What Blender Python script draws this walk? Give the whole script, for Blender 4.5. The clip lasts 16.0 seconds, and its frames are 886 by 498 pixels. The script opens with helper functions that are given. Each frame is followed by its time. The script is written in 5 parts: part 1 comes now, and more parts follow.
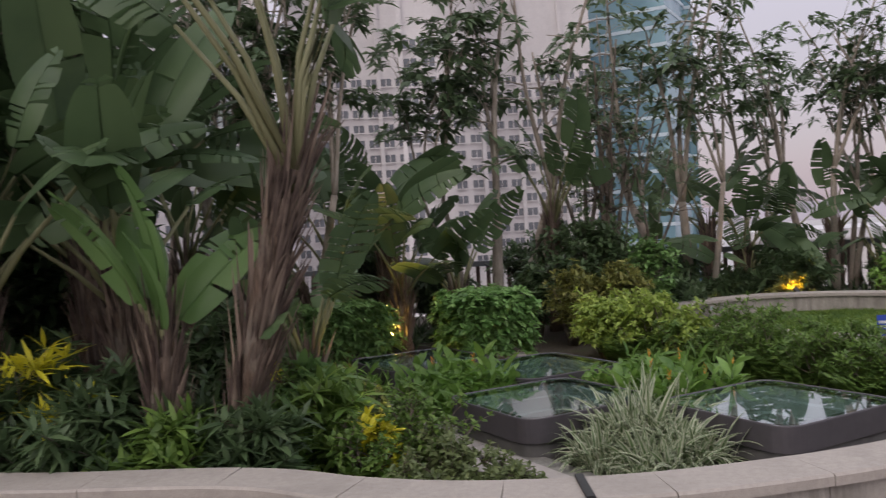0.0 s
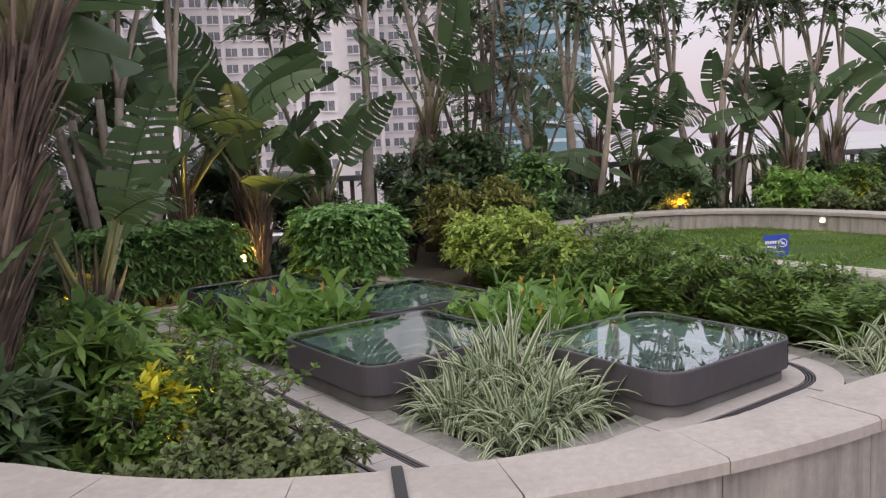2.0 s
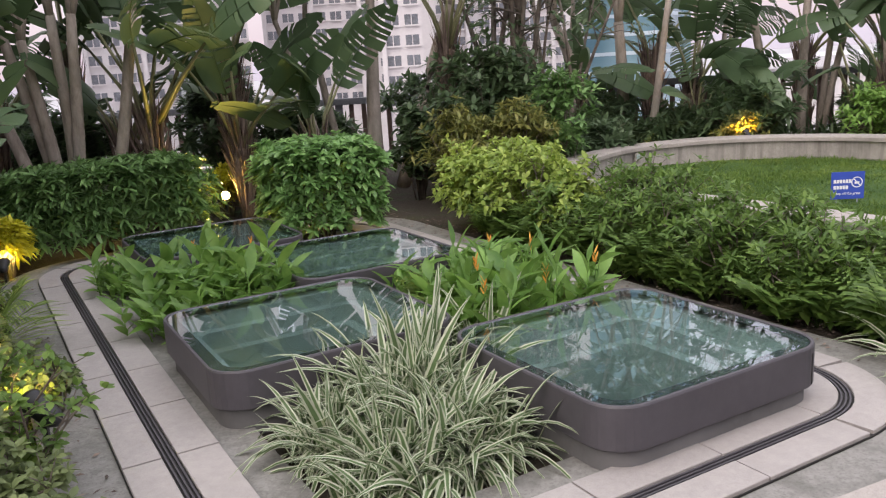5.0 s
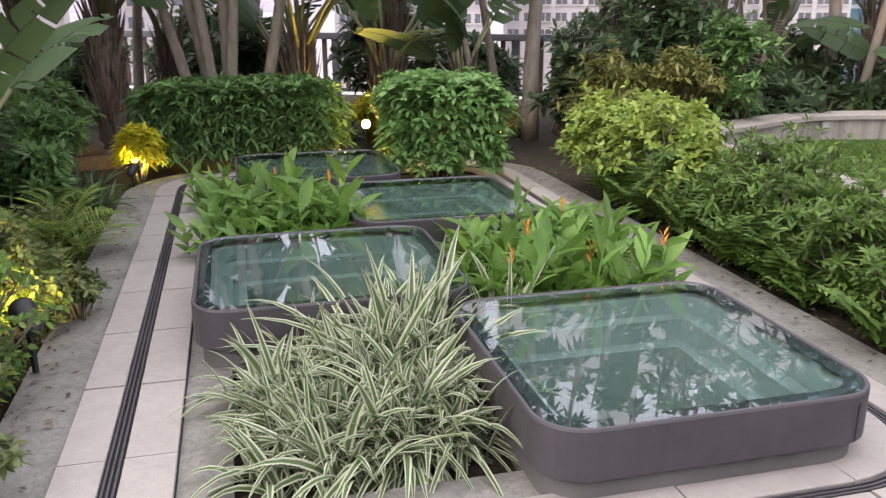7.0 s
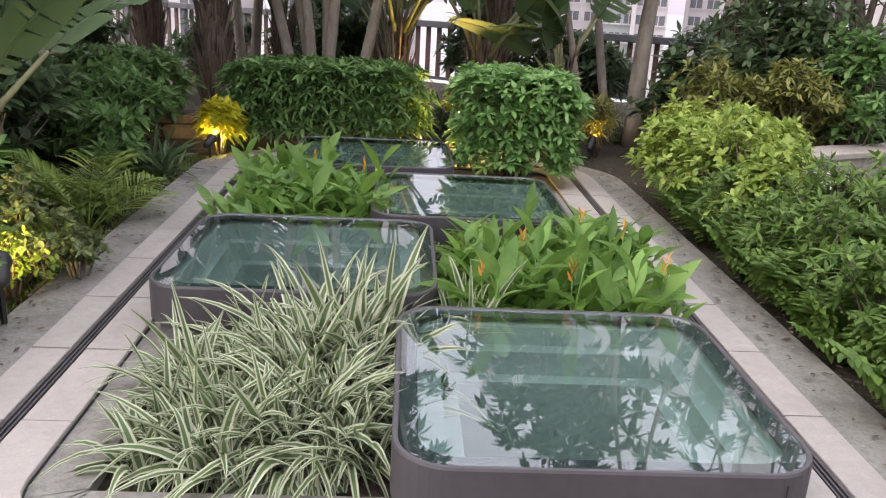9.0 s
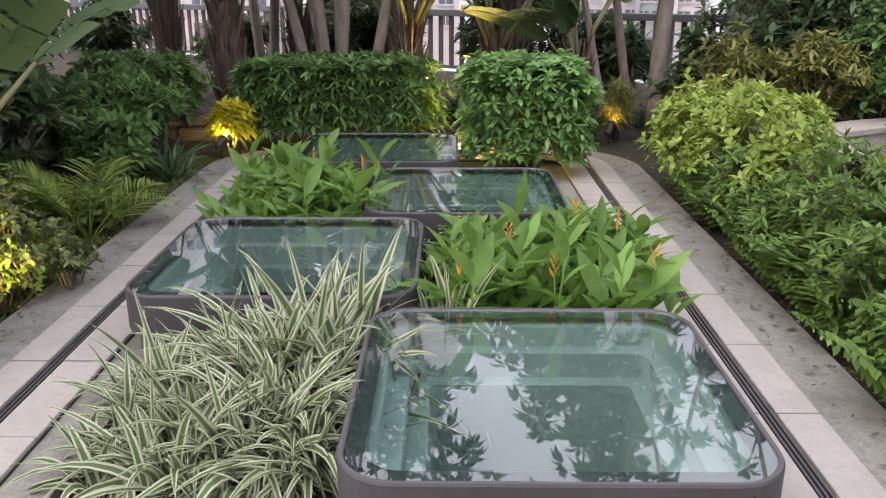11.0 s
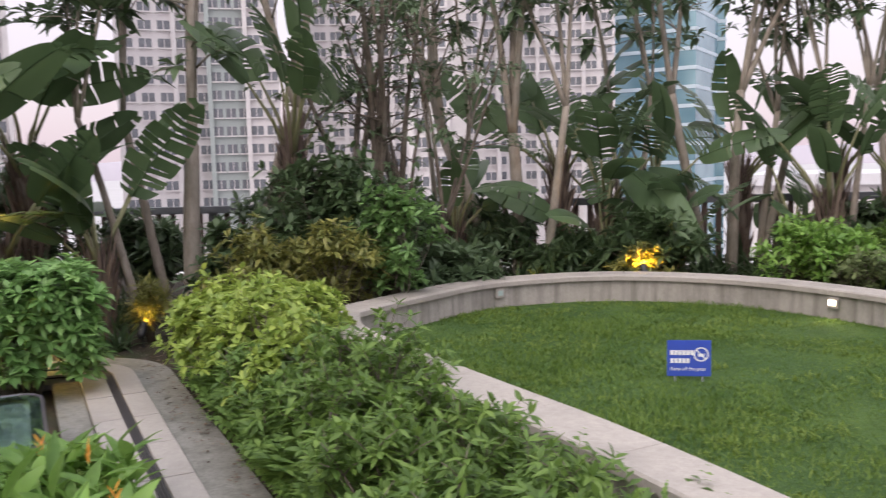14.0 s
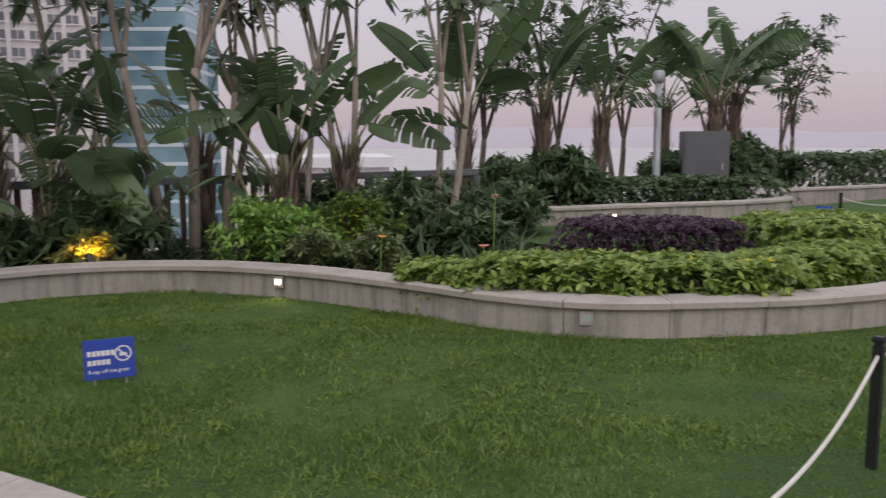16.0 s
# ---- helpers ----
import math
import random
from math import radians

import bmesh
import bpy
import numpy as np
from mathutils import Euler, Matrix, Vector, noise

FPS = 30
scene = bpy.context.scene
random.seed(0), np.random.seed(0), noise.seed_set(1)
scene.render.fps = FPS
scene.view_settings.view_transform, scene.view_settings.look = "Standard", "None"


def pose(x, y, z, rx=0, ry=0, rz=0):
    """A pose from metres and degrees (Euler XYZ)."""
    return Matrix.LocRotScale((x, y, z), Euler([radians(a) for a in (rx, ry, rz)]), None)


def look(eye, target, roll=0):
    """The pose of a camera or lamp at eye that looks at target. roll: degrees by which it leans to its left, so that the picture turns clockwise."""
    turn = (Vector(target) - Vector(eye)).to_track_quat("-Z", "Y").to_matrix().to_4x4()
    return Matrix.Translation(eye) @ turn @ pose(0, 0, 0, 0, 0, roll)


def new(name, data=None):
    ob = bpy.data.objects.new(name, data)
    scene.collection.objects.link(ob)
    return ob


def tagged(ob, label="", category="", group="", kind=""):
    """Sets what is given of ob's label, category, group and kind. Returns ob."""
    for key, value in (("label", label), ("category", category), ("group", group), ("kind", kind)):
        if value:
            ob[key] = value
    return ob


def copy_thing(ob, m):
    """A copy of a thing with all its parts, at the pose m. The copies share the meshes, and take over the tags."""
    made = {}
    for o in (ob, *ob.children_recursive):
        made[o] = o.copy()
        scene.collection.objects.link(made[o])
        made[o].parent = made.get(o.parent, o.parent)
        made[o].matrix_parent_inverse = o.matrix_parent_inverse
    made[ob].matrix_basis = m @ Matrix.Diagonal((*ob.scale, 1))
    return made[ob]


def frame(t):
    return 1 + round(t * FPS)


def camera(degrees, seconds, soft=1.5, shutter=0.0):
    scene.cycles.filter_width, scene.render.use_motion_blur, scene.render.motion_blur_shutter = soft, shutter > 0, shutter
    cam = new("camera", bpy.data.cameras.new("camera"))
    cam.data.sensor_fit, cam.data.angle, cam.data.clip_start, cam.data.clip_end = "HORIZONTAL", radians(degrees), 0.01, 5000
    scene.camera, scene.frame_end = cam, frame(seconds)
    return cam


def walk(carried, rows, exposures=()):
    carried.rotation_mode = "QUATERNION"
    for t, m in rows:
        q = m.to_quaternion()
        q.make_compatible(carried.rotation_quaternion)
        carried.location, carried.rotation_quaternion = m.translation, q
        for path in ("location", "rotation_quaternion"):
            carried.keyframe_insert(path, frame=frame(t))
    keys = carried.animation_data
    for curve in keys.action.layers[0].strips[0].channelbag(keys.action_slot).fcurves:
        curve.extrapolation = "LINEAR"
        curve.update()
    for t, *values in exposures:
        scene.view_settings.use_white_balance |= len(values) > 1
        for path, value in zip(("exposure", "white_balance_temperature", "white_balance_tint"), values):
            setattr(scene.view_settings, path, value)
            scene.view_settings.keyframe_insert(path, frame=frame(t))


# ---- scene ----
cam = camera(56.6, 16.0, soft=1.15, shutter=0.25)
# seconds, eye x, y, z, then yaw, pitch from straight down, roll
ROWS = [
    (0.0, -0.03, -0.053, 1.671, 0.01, 88.79, 3.37),
    (0.5, 0.04, 0.257, 1.674, -5.47, 87.28, 3.45),
    (1.0, 0.236, 0.569, 1.641, -6.33, 85.41, 2.64),
    (1.5, 0.359, 0.831, 1.597, -5.93, 83.86, 1.98),
    (2.0, 0.404, 1.062, 1.599, -7.19, 82.48, 2.7),
    (2.5, 0.568, 1.286, 1.586, -8.32, 81.83, 3.74),
    (3.0, 0.777, 1.522, 1.58, -7.66, 80.72, 3.47),
    (5.5, 1.716, 2.575, 1.578, 2.19, 76.66, 2.74),
    (6.0, 1.952, 2.706, 1.56, 6.01, 76.25, 1.44),
    (6.5, 2.21, 2.788, 1.572, 10.35, 74.85, 0.56),
    (7.0, 2.386, 2.943, 1.548, 15.35, 73.25, 0.09),
    (7.5, 2.554, 3.124, 1.554, 20.58, 73.05, -0.63),
    (8.0, 2.796, 3.245, 1.555, 24.41, 73.03, -2.25),
    (8.5, 2.964, 3.354, 1.53, 26.51, 72.88, -3.33),
    (11.0, 3.29, 3.712, 1.542, 30.05, 71.81, 0.03),
    (11.5, 3.328, 3.721, 1.559, 27.06, 73.7, 0.62),
    (12.0, 3.349, 3.749, 1.587, 25.17, 77.62, 1.05),
    (12.5, 3.38, 3.866, 1.618, 23.35, 82.32, 1.44),
    (13.0, 3.439, 4.016, 1.619, 17.92, 84.49, 2.17),
    (13.5, 3.55, 4.121, 1.603, 9.44, 84.06, 2.47),
    (14.0, 3.746, 4.177, 1.606, 2.04, 84.0, 1.37),
    (14.5, 3.963, 4.223, 1.587, -6.53, 83.48, 0.26),
    (15.0, 4.11, 4.319, 1.576, -15.58, 82.53, -0.04),
    (15.5, 4.246, 4.461, 1.578, -23.62, 82.03, 0.31),
    (16.0, 4.363, 4.5, 1.563, -31.58, 82.35, 0.22),
]
walk(cam, [(t, pose(x, y, z, pitch, roll, yaw)) for t, x, y, z, yaw, pitch, roll in ROWS],
     exposures=[(0.0, -0.35), (1.5, 0.02), (3.0, 0.2), (5.5, 0.5), (7.0, 0.68), (11.0, 0.64), (12.5, 0.9), (14.5, 0.24), (15.0, 0.12), (16.0, -0.32)])

# ---- light: pale dusk sky, haze, broad soft fill sun from behind the viewer ----
world = bpy.data.worlds.new("dusk")
scene.world = world
world.use_nodes = True
wn, wl = world.node_tree.nodes, world.node_tree.links
wn.clear()
w_out = wn.new("ShaderNodeOutputWorld")
sky = wn.new("ShaderNodeTexSky")
sky.sky_type, sky.sun_disc, sky.sun_elevation, sky.sun_rotation = "NISHITA", False, radians(42), radians(212)
sky.air_density, sky.dust_density, sky.ozone_density = 1.2, 4.0, 1.5
bg_sky = wn.new("ShaderNodeBackground")
bg_sky.inputs["Strength"].default_value = 0.05
# an overcast sky: pinkish at the horizon, brighter towards the zenith
coords = wn.new("ShaderNodeTexCoord")
split = wn.new("ShaderNodeSeparateXYZ")
grade = wn.new("ShaderNodeValToRGB")
grade.color_ramp.elements[0].position, grade.color_ramp.elements[0].color = 0.0, (0.60, 0.48, 0.54, 1)
grade.color_ramp.elements[1].position, grade.color_ramp.elements[1].color = 1.0, (0.78, 0.77, 0.80, 1)
step = grade.color_ramp.elements.new(0.22)
step.color = (0.62, 0.54, 0.60, 1)
haze = wn.new("ShaderNodeBackground")
lift = wn.new("ShaderNodeMapRange")
lift.inputs["From Min"].default_value, lift.inputs["From Max"].default_value = 0.12, 1.0
lift.inputs["To Min"].default_value, lift.inputs["To Max"].default_value = 1.0, 2.0
add = wn.new("ShaderNodeAddShader")
wl.new(coords.outputs["Generated"], split.inputs[0])
wl.new(split.outputs["Z"], grade.inputs["Fac"])
wl.new(split.outputs["Z"], lift.inputs["Value"])
wl.new(grade.outputs["Color"], haze.inputs["Color"])
wl.new(lift.outputs[0], haze.inputs["Strength"])
wl.new(sky.outputs[0], bg_sky.inputs["Color"])
wl.new(bg_sky.outputs[0], add.inputs[0])
wl.new(haze.outputs[0], add.inputs[1])
wl.new(add.outputs[0], w_out.inputs["Surface"])

# unseen wide sun, added to brighten tower fronts and foliage
sun_data = bpy.data.lights.new("sun", "SUN")
sun_data.energy, sun_data.angle, sun_data.color = 0.5, radians(40), (1.0, 0.9, 0.82)
sun = new("sun", sun_data)
sun.matrix_world = look((0, 0, 30), (14, 22, 6))


# ---- materials ----
def rgb(c, k=1.0):
    return (c[0] * k, c[1] * k, c[2] * k, 1)


class Nodes:
    """A small node-graph builder for one material."""

    def __init__(self, name):
        self.mat = bpy.data.materials.new(name)
        self.mat.use_nodes = True
        self.n, self.l = self.mat.node_tree.nodes, self.mat.node_tree.links
        self.bsdf = self.n["Principled BSDF"]
        self.out = self.n["Material Output"]

    def add(self, kind, **inputs):
        node = self.n.new(kind)
        for k, v in inputs.items():
            node.inputs[k.replace("_", " ")].default_value = v
        return node

    def link(self, a, b):
        self.l.new(a, b)

    def coord(self, which="Object"):
        return self.n.new("ShaderNodeTexCoord").outputs[which]

    def noise(self, scale, detail=4.0, rough=0.6, vec=None):
        t = self.add("ShaderNodeTexNoise", Scale=scale, Detail=detail, Roughness=rough)
        self.link(vec if vec is not None else self.geo("Position"), t.inputs["Vector"])
        return t.outputs["Fac"]

    def geo(self, which):
        return self.n.new("ShaderNodeNewGeometry").outputs[which]

    def ramp(self, fac, stops):
        r = self.n.new("ShaderNodeValToRGB")
        e = r.color_ramp.elements
        e[0].position, e[0].color = stops[0][0], rgb(stops[0][1])
        e[1].position, e[1].color = stops[-1][0], rgb(stops[-1][1])
        for p, c in stops[1:-1]:
            q = e.new(p)
            q.color = rgb(c)
        self.link(fac, r.inputs["Fac"])
        return r.outputs["Color"]

    def mix(self, fac, a, b, mode="MIX"):
        m = self.n.new("ShaderNodeMix")
        m.data_type, m.blend_type = "RGBA", mode
        for s, v in ((m.inputs[0], fac), (m.inputs[6], a), (m.inputs[7], b)):
            if isinstance(v, (int, float)):
                s.default_value = v
            elif isinstance(v, tuple):
                s.default_value = rgb(v)
            else:
                self.link(v, s)
        return m.outputs[2]

    def bump(self, height, strength=0.3, dist=0.01):
        b = self.add("ShaderNodeBump", Strength=strength, Distance=dist)
        self.link(height, b.inputs["Height"])
        self.link(b.outputs[0], self.bsdf.inputs["Normal"])


def muted(c, k):
    g = 0.3 * c[0] + 0.6 * c[1] + 0.1 * c[2]
    return tuple(v * (1 - k) + g * k for v in c)


def leaf_material(name, dark, mid, light, rough=0.45, glow=0.35, scale=9.0, mute=0.2, patch=0.45):
    m = Nodes(name)
    dark, mid, light = (muted(c, mute) for c in (dark, mid, light))
    island = m.geo("Random Per Island")
    col = m.ramp(island, [(0.0, dark), (0.55, mid), (1.0, light)])
    blotch = m.noise(scale, 3)
    col = m.mix(m.ramp(blotch, [(0.35, (0, 0, 0)), (0.7, (patch, patch, patch))]), col, light)
    m.link(col, m.bsdf.inputs["Base Color"])
    m.bsdf.inputs["Roughness"].default_value = rough
    m.bsdf.inputs["Specular IOR Level"].default_value = 0.4
    m.bump(m.noise(140, 2), 0.15, 0.004)
    tr = m.n.new("ShaderNodeBsdfTranslucent")
    m.link(m.mix(0.5, col, light), tr.inputs["Color"])
    sh = m.n.new("ShaderNodeMixShader")
    sh.inputs[0].default_value = glow
    m.link(m.bsdf.outputs[0], sh.inputs[1])
    m.link(tr.outputs[0], sh.inputs[2])
    m.link(sh.outputs[0], m.out.inputs["Surface"])
    return m.mat


def stone_material(name, a, b, stain, rough=0.8, grain=260, stain_scale=2.2, pits=True, wet=0.5, streaks=0.0):
    m = Nodes(name)
    obj = m.n.new("ShaderNodeObjectInfo").outputs["Random"]
    big = m.noise(stain_scale, 6, 0.65)
    fine = m.noise(grain, 3)
    mid = m.noise(28, 5, 0.7)
    col = m.mix(m.ramp(mid, [(0.3, (0, 0, 0)), (0.7, (1, 1, 1))]), a, b)
    col = m.mix(m.ramp(big, [(0.48, (0, 0, 0)), (0.72, (wet, wet, wet))]), col, stain)
    col = m.mix(m.ramp(obj, [(0, (0.0, 0, 0)), (1, (0.22, 0.22, 0.22))]), col, b)
    col = m.mix(m.ramp(fine, [(0.35, (0.35, 0.35, 0.35)), (0.5, (0, 0, 0))]), col, stain)
    if streaks:
        mp = m.n.new("ShaderNodeMapping")
        mp.inputs["Scale"].default_value = (9.0, 9.0, 0.7)
        m.link(m.geo("Position"), mp.inputs["Vector"])
        run = m.noise(1.0, 5, 0.65, mp.outputs[0])
        col = m.mix(m.ramp(run, [(0.45, (0, 0, 0)), (0.68, (streaks, streaks, streaks))]), col, stain)
    m.link(col, m.bsdf.inputs["Base Color"])
    m.bsdf.inputs["Roughness"].default_value = rough
    m.bump(m.mix(0.5, mid, fine), 0.35 if pits else 0.15, 0.006)
    return m.mat


def bark_material(name, a, b, scale=6.0, stretch=6.0, bump=0.6):
    m = Nodes(name)
    mp = m.n.new("ShaderNodeMapping")
    mp.inputs["Scale"].default_value = (stretch, stretch, 1.0)
    m.link(m.geo("Position"), mp.inputs["Vector"])
    n1 = m.noise(scale, 6, 0.7, mp.outputs[0])
    n2 = m.noise(3.0, 4)
    col = m.ramp(n1, [(0.3, a), (0.7, b)])
    col = m.mix(m.ramp(n2, [(0.45, (0, 0, 0)), (0.75, (0.6, 0.6, 0.6))]), col, (0.30, 0.28, 0.24))
    m.link(col, m.bsdf.inputs["Base Color"])
    m.bsdf.inputs["Roughness"].default_value = 0.85
    m.bump(n1, bump, 0.02)
    return m.mat


def plain_material(name, c, rough=0.6, metal=0.0, vary=0.12, bump=0.1, scale=40):
    m = Nodes(name)
    n1 = m.noise(scale, 4)
    n2 = m.noise(3.0, 4)
    col = m.mix(m.ramp(n1, [(0.35, (0, 0, 0)), (0.7, (vary * 2, vary * 2, vary * 2))]), c, tuple(v * 0.55 for v in c))
    col = m.mix(m.ramp(n2, [(0.45, (0, 0, 0)), (0.7, (vary * 2, vary * 2, vary * 2))]), col, tuple(min(1, v * 1.35 + 0.01) for v in c))
    m.link(col, m.bsdf.inputs["Base Color"])
    m.bsdf.inputs["Roughness"].default_value, m.bsdf.inputs["Metallic"].default_value = rough, metal
    m.bump(n1, bump, 0.004)
    return m.mat


def emit_material(name, c, k):
    m = Nodes(name)
    m.bsdf.inputs["Base Color"].default_value = rgb(c)
    m.bsdf.inputs["Emission Color"].default_value = rgb(c)
    m.bsdf.inputs["Emission Strength"].default_value = k
    return m.mat


M = {
    "spider_green": leaf_material("spider_green", (0.06, 0.12, 0.03), (0.10, 0.18, 0.05), (0.16, 0.25, 0.08)),
    "spider_cream": leaf_material("spider_cream", (0.34, 0.39, 0.24), (0.48, 0.51, 0.34), (0.62, 0.64, 0.46), glow=0.2),
    "ginger": leaf_material("ginger_leaf", (0.06, 0.15, 0.02), (0.15, 0.31, 0.045), (0.29, 0.47, 0.09), 0.38, mute=0.07),
    "fern": leaf_material("fern_leaf", (0.04, 0.09, 0.014), (0.088, 0.175, 0.025), (0.185, 0.30, 0.045), 0.55, mute=0.1),
    "shrub": leaf_material("shrub_leaf", (0.05, 0.13, 0.025), (0.11, 0.25, 0.045), (0.21, 0.39, 0.085), 0.4),
    "schefflera": leaf_material("schefflera_leaf", (0.05, 0.14, 0.025), (0.13, 0.31, 0.05), (0.27, 0.50, 0.11), 0.32),
    "gold": leaf_material("golden_leaf", (0.11, 0.20, 0.02), (0.245, 0.365, 0.038), (0.44, 0.54, 0.08), 0.45, mute=0.12),
    "croton": leaf_material("croton_leaf", (0.08, 0.12, 0.018), (0.18, 0.21, 0.028), (0.36, 0.34, 0.05), 0.4),
    # brighter copy of croton: lamplight put into the leaf colour; also colours petals
    "lamplit_croton_and_petal": leaf_material("lamplight_yellow_leaf_and_petal", (0.34, 0.32, 0.025), (0.58, 0.54, 0.035), (0.76, 0.72, 0.07), 0.4, mute=0.0),
    "dark_leaf": leaf_material("dark_leaf", (0.035, 0.075, 0.026), (0.065, 0.125, 0.042), (0.12, 0.195, 0.07), 0.4),
    "tree_leaf": leaf_material("tree_leaf", (0.045, 0.085, 0.035), (0.08, 0.14, 0.055), (0.14, 0.22, 0.09), 0.42, 0.3),
    "paddle": leaf_material("paddle_leaf", (0.034, 0.072, 0.028), (0.064, 0.128, 0.044), (0.125, 0.205, 0.075), 0.45, 0.3, 3.0),
    "paddle_light": leaf_material("young_paddle_leaf", (0.07, 0.17, 0.03), (0.11, 0.25, 0.05), (0.20, 0.36, 0.09), 0.35, 0.45, 3.0),
    "purple": leaf_material("purple_leaf", (0.035, 0.015, 0.035), (0.075, 0.03, 0.07), (0.13, 0.06, 0.11), 0.5),
    "grass": leaf_material("grass_blade", (0.042, 0.090, 0.010), (0.076, 0.152, 0.018), (0.155, 0.245, 0.034), 0.6, 0.3, 2.2, mute=0.06, patch=0.85),
    "rough_grass": leaf_material("rough_grass", (0.065, 0.125, 0.014), (0.125, 0.205, 0.024), (0.21, 0.29, 0.045), 0.6, mute=0.06),
    "flower": leaf_material("orange_bract", (0.65, 0.16, 0.03), (0.80, 0.30, 0.05), (0.85, 0.45, 0.10), 0.4, mute=0.0),
    "pink": leaf_material("pink_petal", (0.70, 0.16, 0.14), (0.80, 0.28, 0.22), (0.85, 0.42, 0.35), 0.5, mute=0.0),
    "straw": leaf_material("dry_fibre", (0.045, 0.028, 0.026), (0.115, 0.075, 0.062), (0.32, 0.23, 0.17), 0.8, 0.1),
    "petiole": leaf_material("petiole", (0.13, 0.13, 0.05), (0.20, 0.20, 0.08), (0.28, 0.28, 0.12), 0.5, 0.1),
    "bark": bark_material("smooth_bark", (0.20, 0.165, 0.135), (0.43, 0.37, 0.315), 5.0, 3.0, 0.35),
    "dark_bark": bark_material("dark_bark", (0.07, 0.055, 0.045), (0.19, 0.15, 0.12), 5.0, 3.0, 0.5),
    "palm_bark": bark_material("palm_bark", (0.06, 0.04, 0.03), (0.22, 0.15, 0.11), 9.0, 7.0, 0.9),
    "coping": stone_material("granite_coping", (0.44, 0.395, 0.36), (0.34, 0.305, 0.28), (0.17, 0.155, 0.14), 0.75),
    "wall_stone": stone_material("wall_stone", (0.44, 0.40, 0.365), (0.34, 0.31, 0.285), (0.15, 0.14, 0.125), 0.85, wet=0.6, streaks=0.8),
    "tile": stone_material("granite_tile", (0.43, 0.39, 0.37), (0.35, 0.32, 0.305), (0.22, 0.20, 0.19), 0.8, wet=0.35),
    "concrete": stone_material("mossy_concrete", (0.32, 0.305, 0.285), (0.21, 0.20, 0.185), (0.09, 0.088, 0.075), 0.9, 90, 5.0, wet=0.8),
    "paving": stone_material("walk_paving", (0.36, 0.33, 0.31), (0.29, 0.27, 0.25), (0.15, 0.14, 0.13), 0.85),
    "ledge_stone": stone_material("ledge_stone", (0.24, 0.17, 0.13), (0.16, 0.12, 0.09), (0.07, 0.055, 0.045), 0.9, 90, 4.0),
    "slot": plain_material("drain_slot", (0.022, 0.020, 0.019), 0.7),
    "kerb": plain_material("skylight_kerb", (0.072, 0.065, 0.074), 0.5, 0.0, 0.15, 0.08, 18),
    "kerb_base": plain_material("cement_skirt", (0.13, 0.125, 0.125), 0.85, 0, 0.3, 0.3, 12),
    "well": plain_material("well_paint", (0.33, 0.41, 0.40), 0.6, 0, 0.1),
    "frit": plain_material("glass_frit", (0.035, 0.045, 0.05), 0.25),
    "well_floor": plain_material("well_floor", (0.20, 0.26, 0.255), 0.8, 0, 0.2),
    "black": plain_material("black_plastic", (0.02, 0.02, 0.021), 0.5),
    "twig_leaf": leaf_material("olive_leaf", (0.07, 0.10, 0.03), (0.12, 0.17, 0.045), (0.22, 0.28, 0.08), 0.5),
    "rail": plain_material("rail_paint", (0.14, 0.145, 0.16), 0.5),
    "baluster": plain_material("brown_baluster", (0.13, 0.085, 0.07), 0.6),
    "white": plain_material("white_render", (0.62, 0.59, 0.59), 0.8, 0, 0.08, 0.05, 0.6),
    "grey_render": plain_material("grey_render", (0.36, 0.40, 0.39), 0.8, 0, 0.1, 0.05, 0.6),
    "pane_far": plain_material("far_window", (0.16, 0.17, 0.19), 0.25, 0, 0.35, 0, 0.3),
    "steel": plain_material("lamp_steel", (0.36, 0.38, 0.41), 0.5, 0.3),
    "cabinet": plain_material("cabinet_grey", (0.10, 0.105, 0.115), 0.5),
    "blue": plain_material("sign_blue", (0.035, 0.075, 0.42), 0.45, 0, 0.06, 0.02),
    "sign_white": plain_material("sign_white", (0.78, 0.78, 0.80), 0.5, 0, 0.03, 0.02),
    "rope": plain_material("white_rope", (0.62, 0.60, 0.55), 0.9, 0, 0.2, 0.4, 300),
    # distance haze is put into these pale hill and city colours
    "hill": plain_material("haze_tinted_hill", (0.40, 0.37, 0.42), 1.0, 0, 0.1, 0, 0.004),
    "city": plain_material("city_ground", (0.42, 0.41, 0.42), 0.9, 0, 0.15, 0, 0.02),
    "band": plain_material("tower_band", (0.48, 0.57, 0.62), 0.5, 0, 0.06, 0, 0.2),
    "roof_white": plain_material("white_roof", (0.60, 0.59, 0.62), 0.6, 0, 0.05, 0, 0.2),
    "lime": leaf_material("lime_leaf", (0.07, 0.145, 0.02), (0.16, 0.27, 0.035), (0.33, 0.42, 0.08), 0.4, mute=0.1),
    "lens": emit_material("warm_lens", (1.0, 0.60, 0.15), 30),
    "wall_lens": emit_material("pale_lens", (1.0, 0.86, 0.68), 5),
}


def soil():
    m = Nodes("soil")
    n1, n2 = m.noise(35, 6, 0.7), m.noise(2.5, 4)
    col = m.ramp(n1, [(0.3, (0.025, 0.02, 0.015)), (0.7, (0.085, 0.065, 0.045))])
    col = m.mix(m.ramp(n2, [(0.5, (0, 0, 0)), (0.7, (0.6, 0.6, 0.6))]), col, (0.05, 0.075, 0.025))
    m.link(col, m.bsdf.inputs["Base Color"])
    m.bsdf.inputs["Roughness"].default_value = 0.95
    m.bump(n1, 0.9, 0.04)
    return m.mat


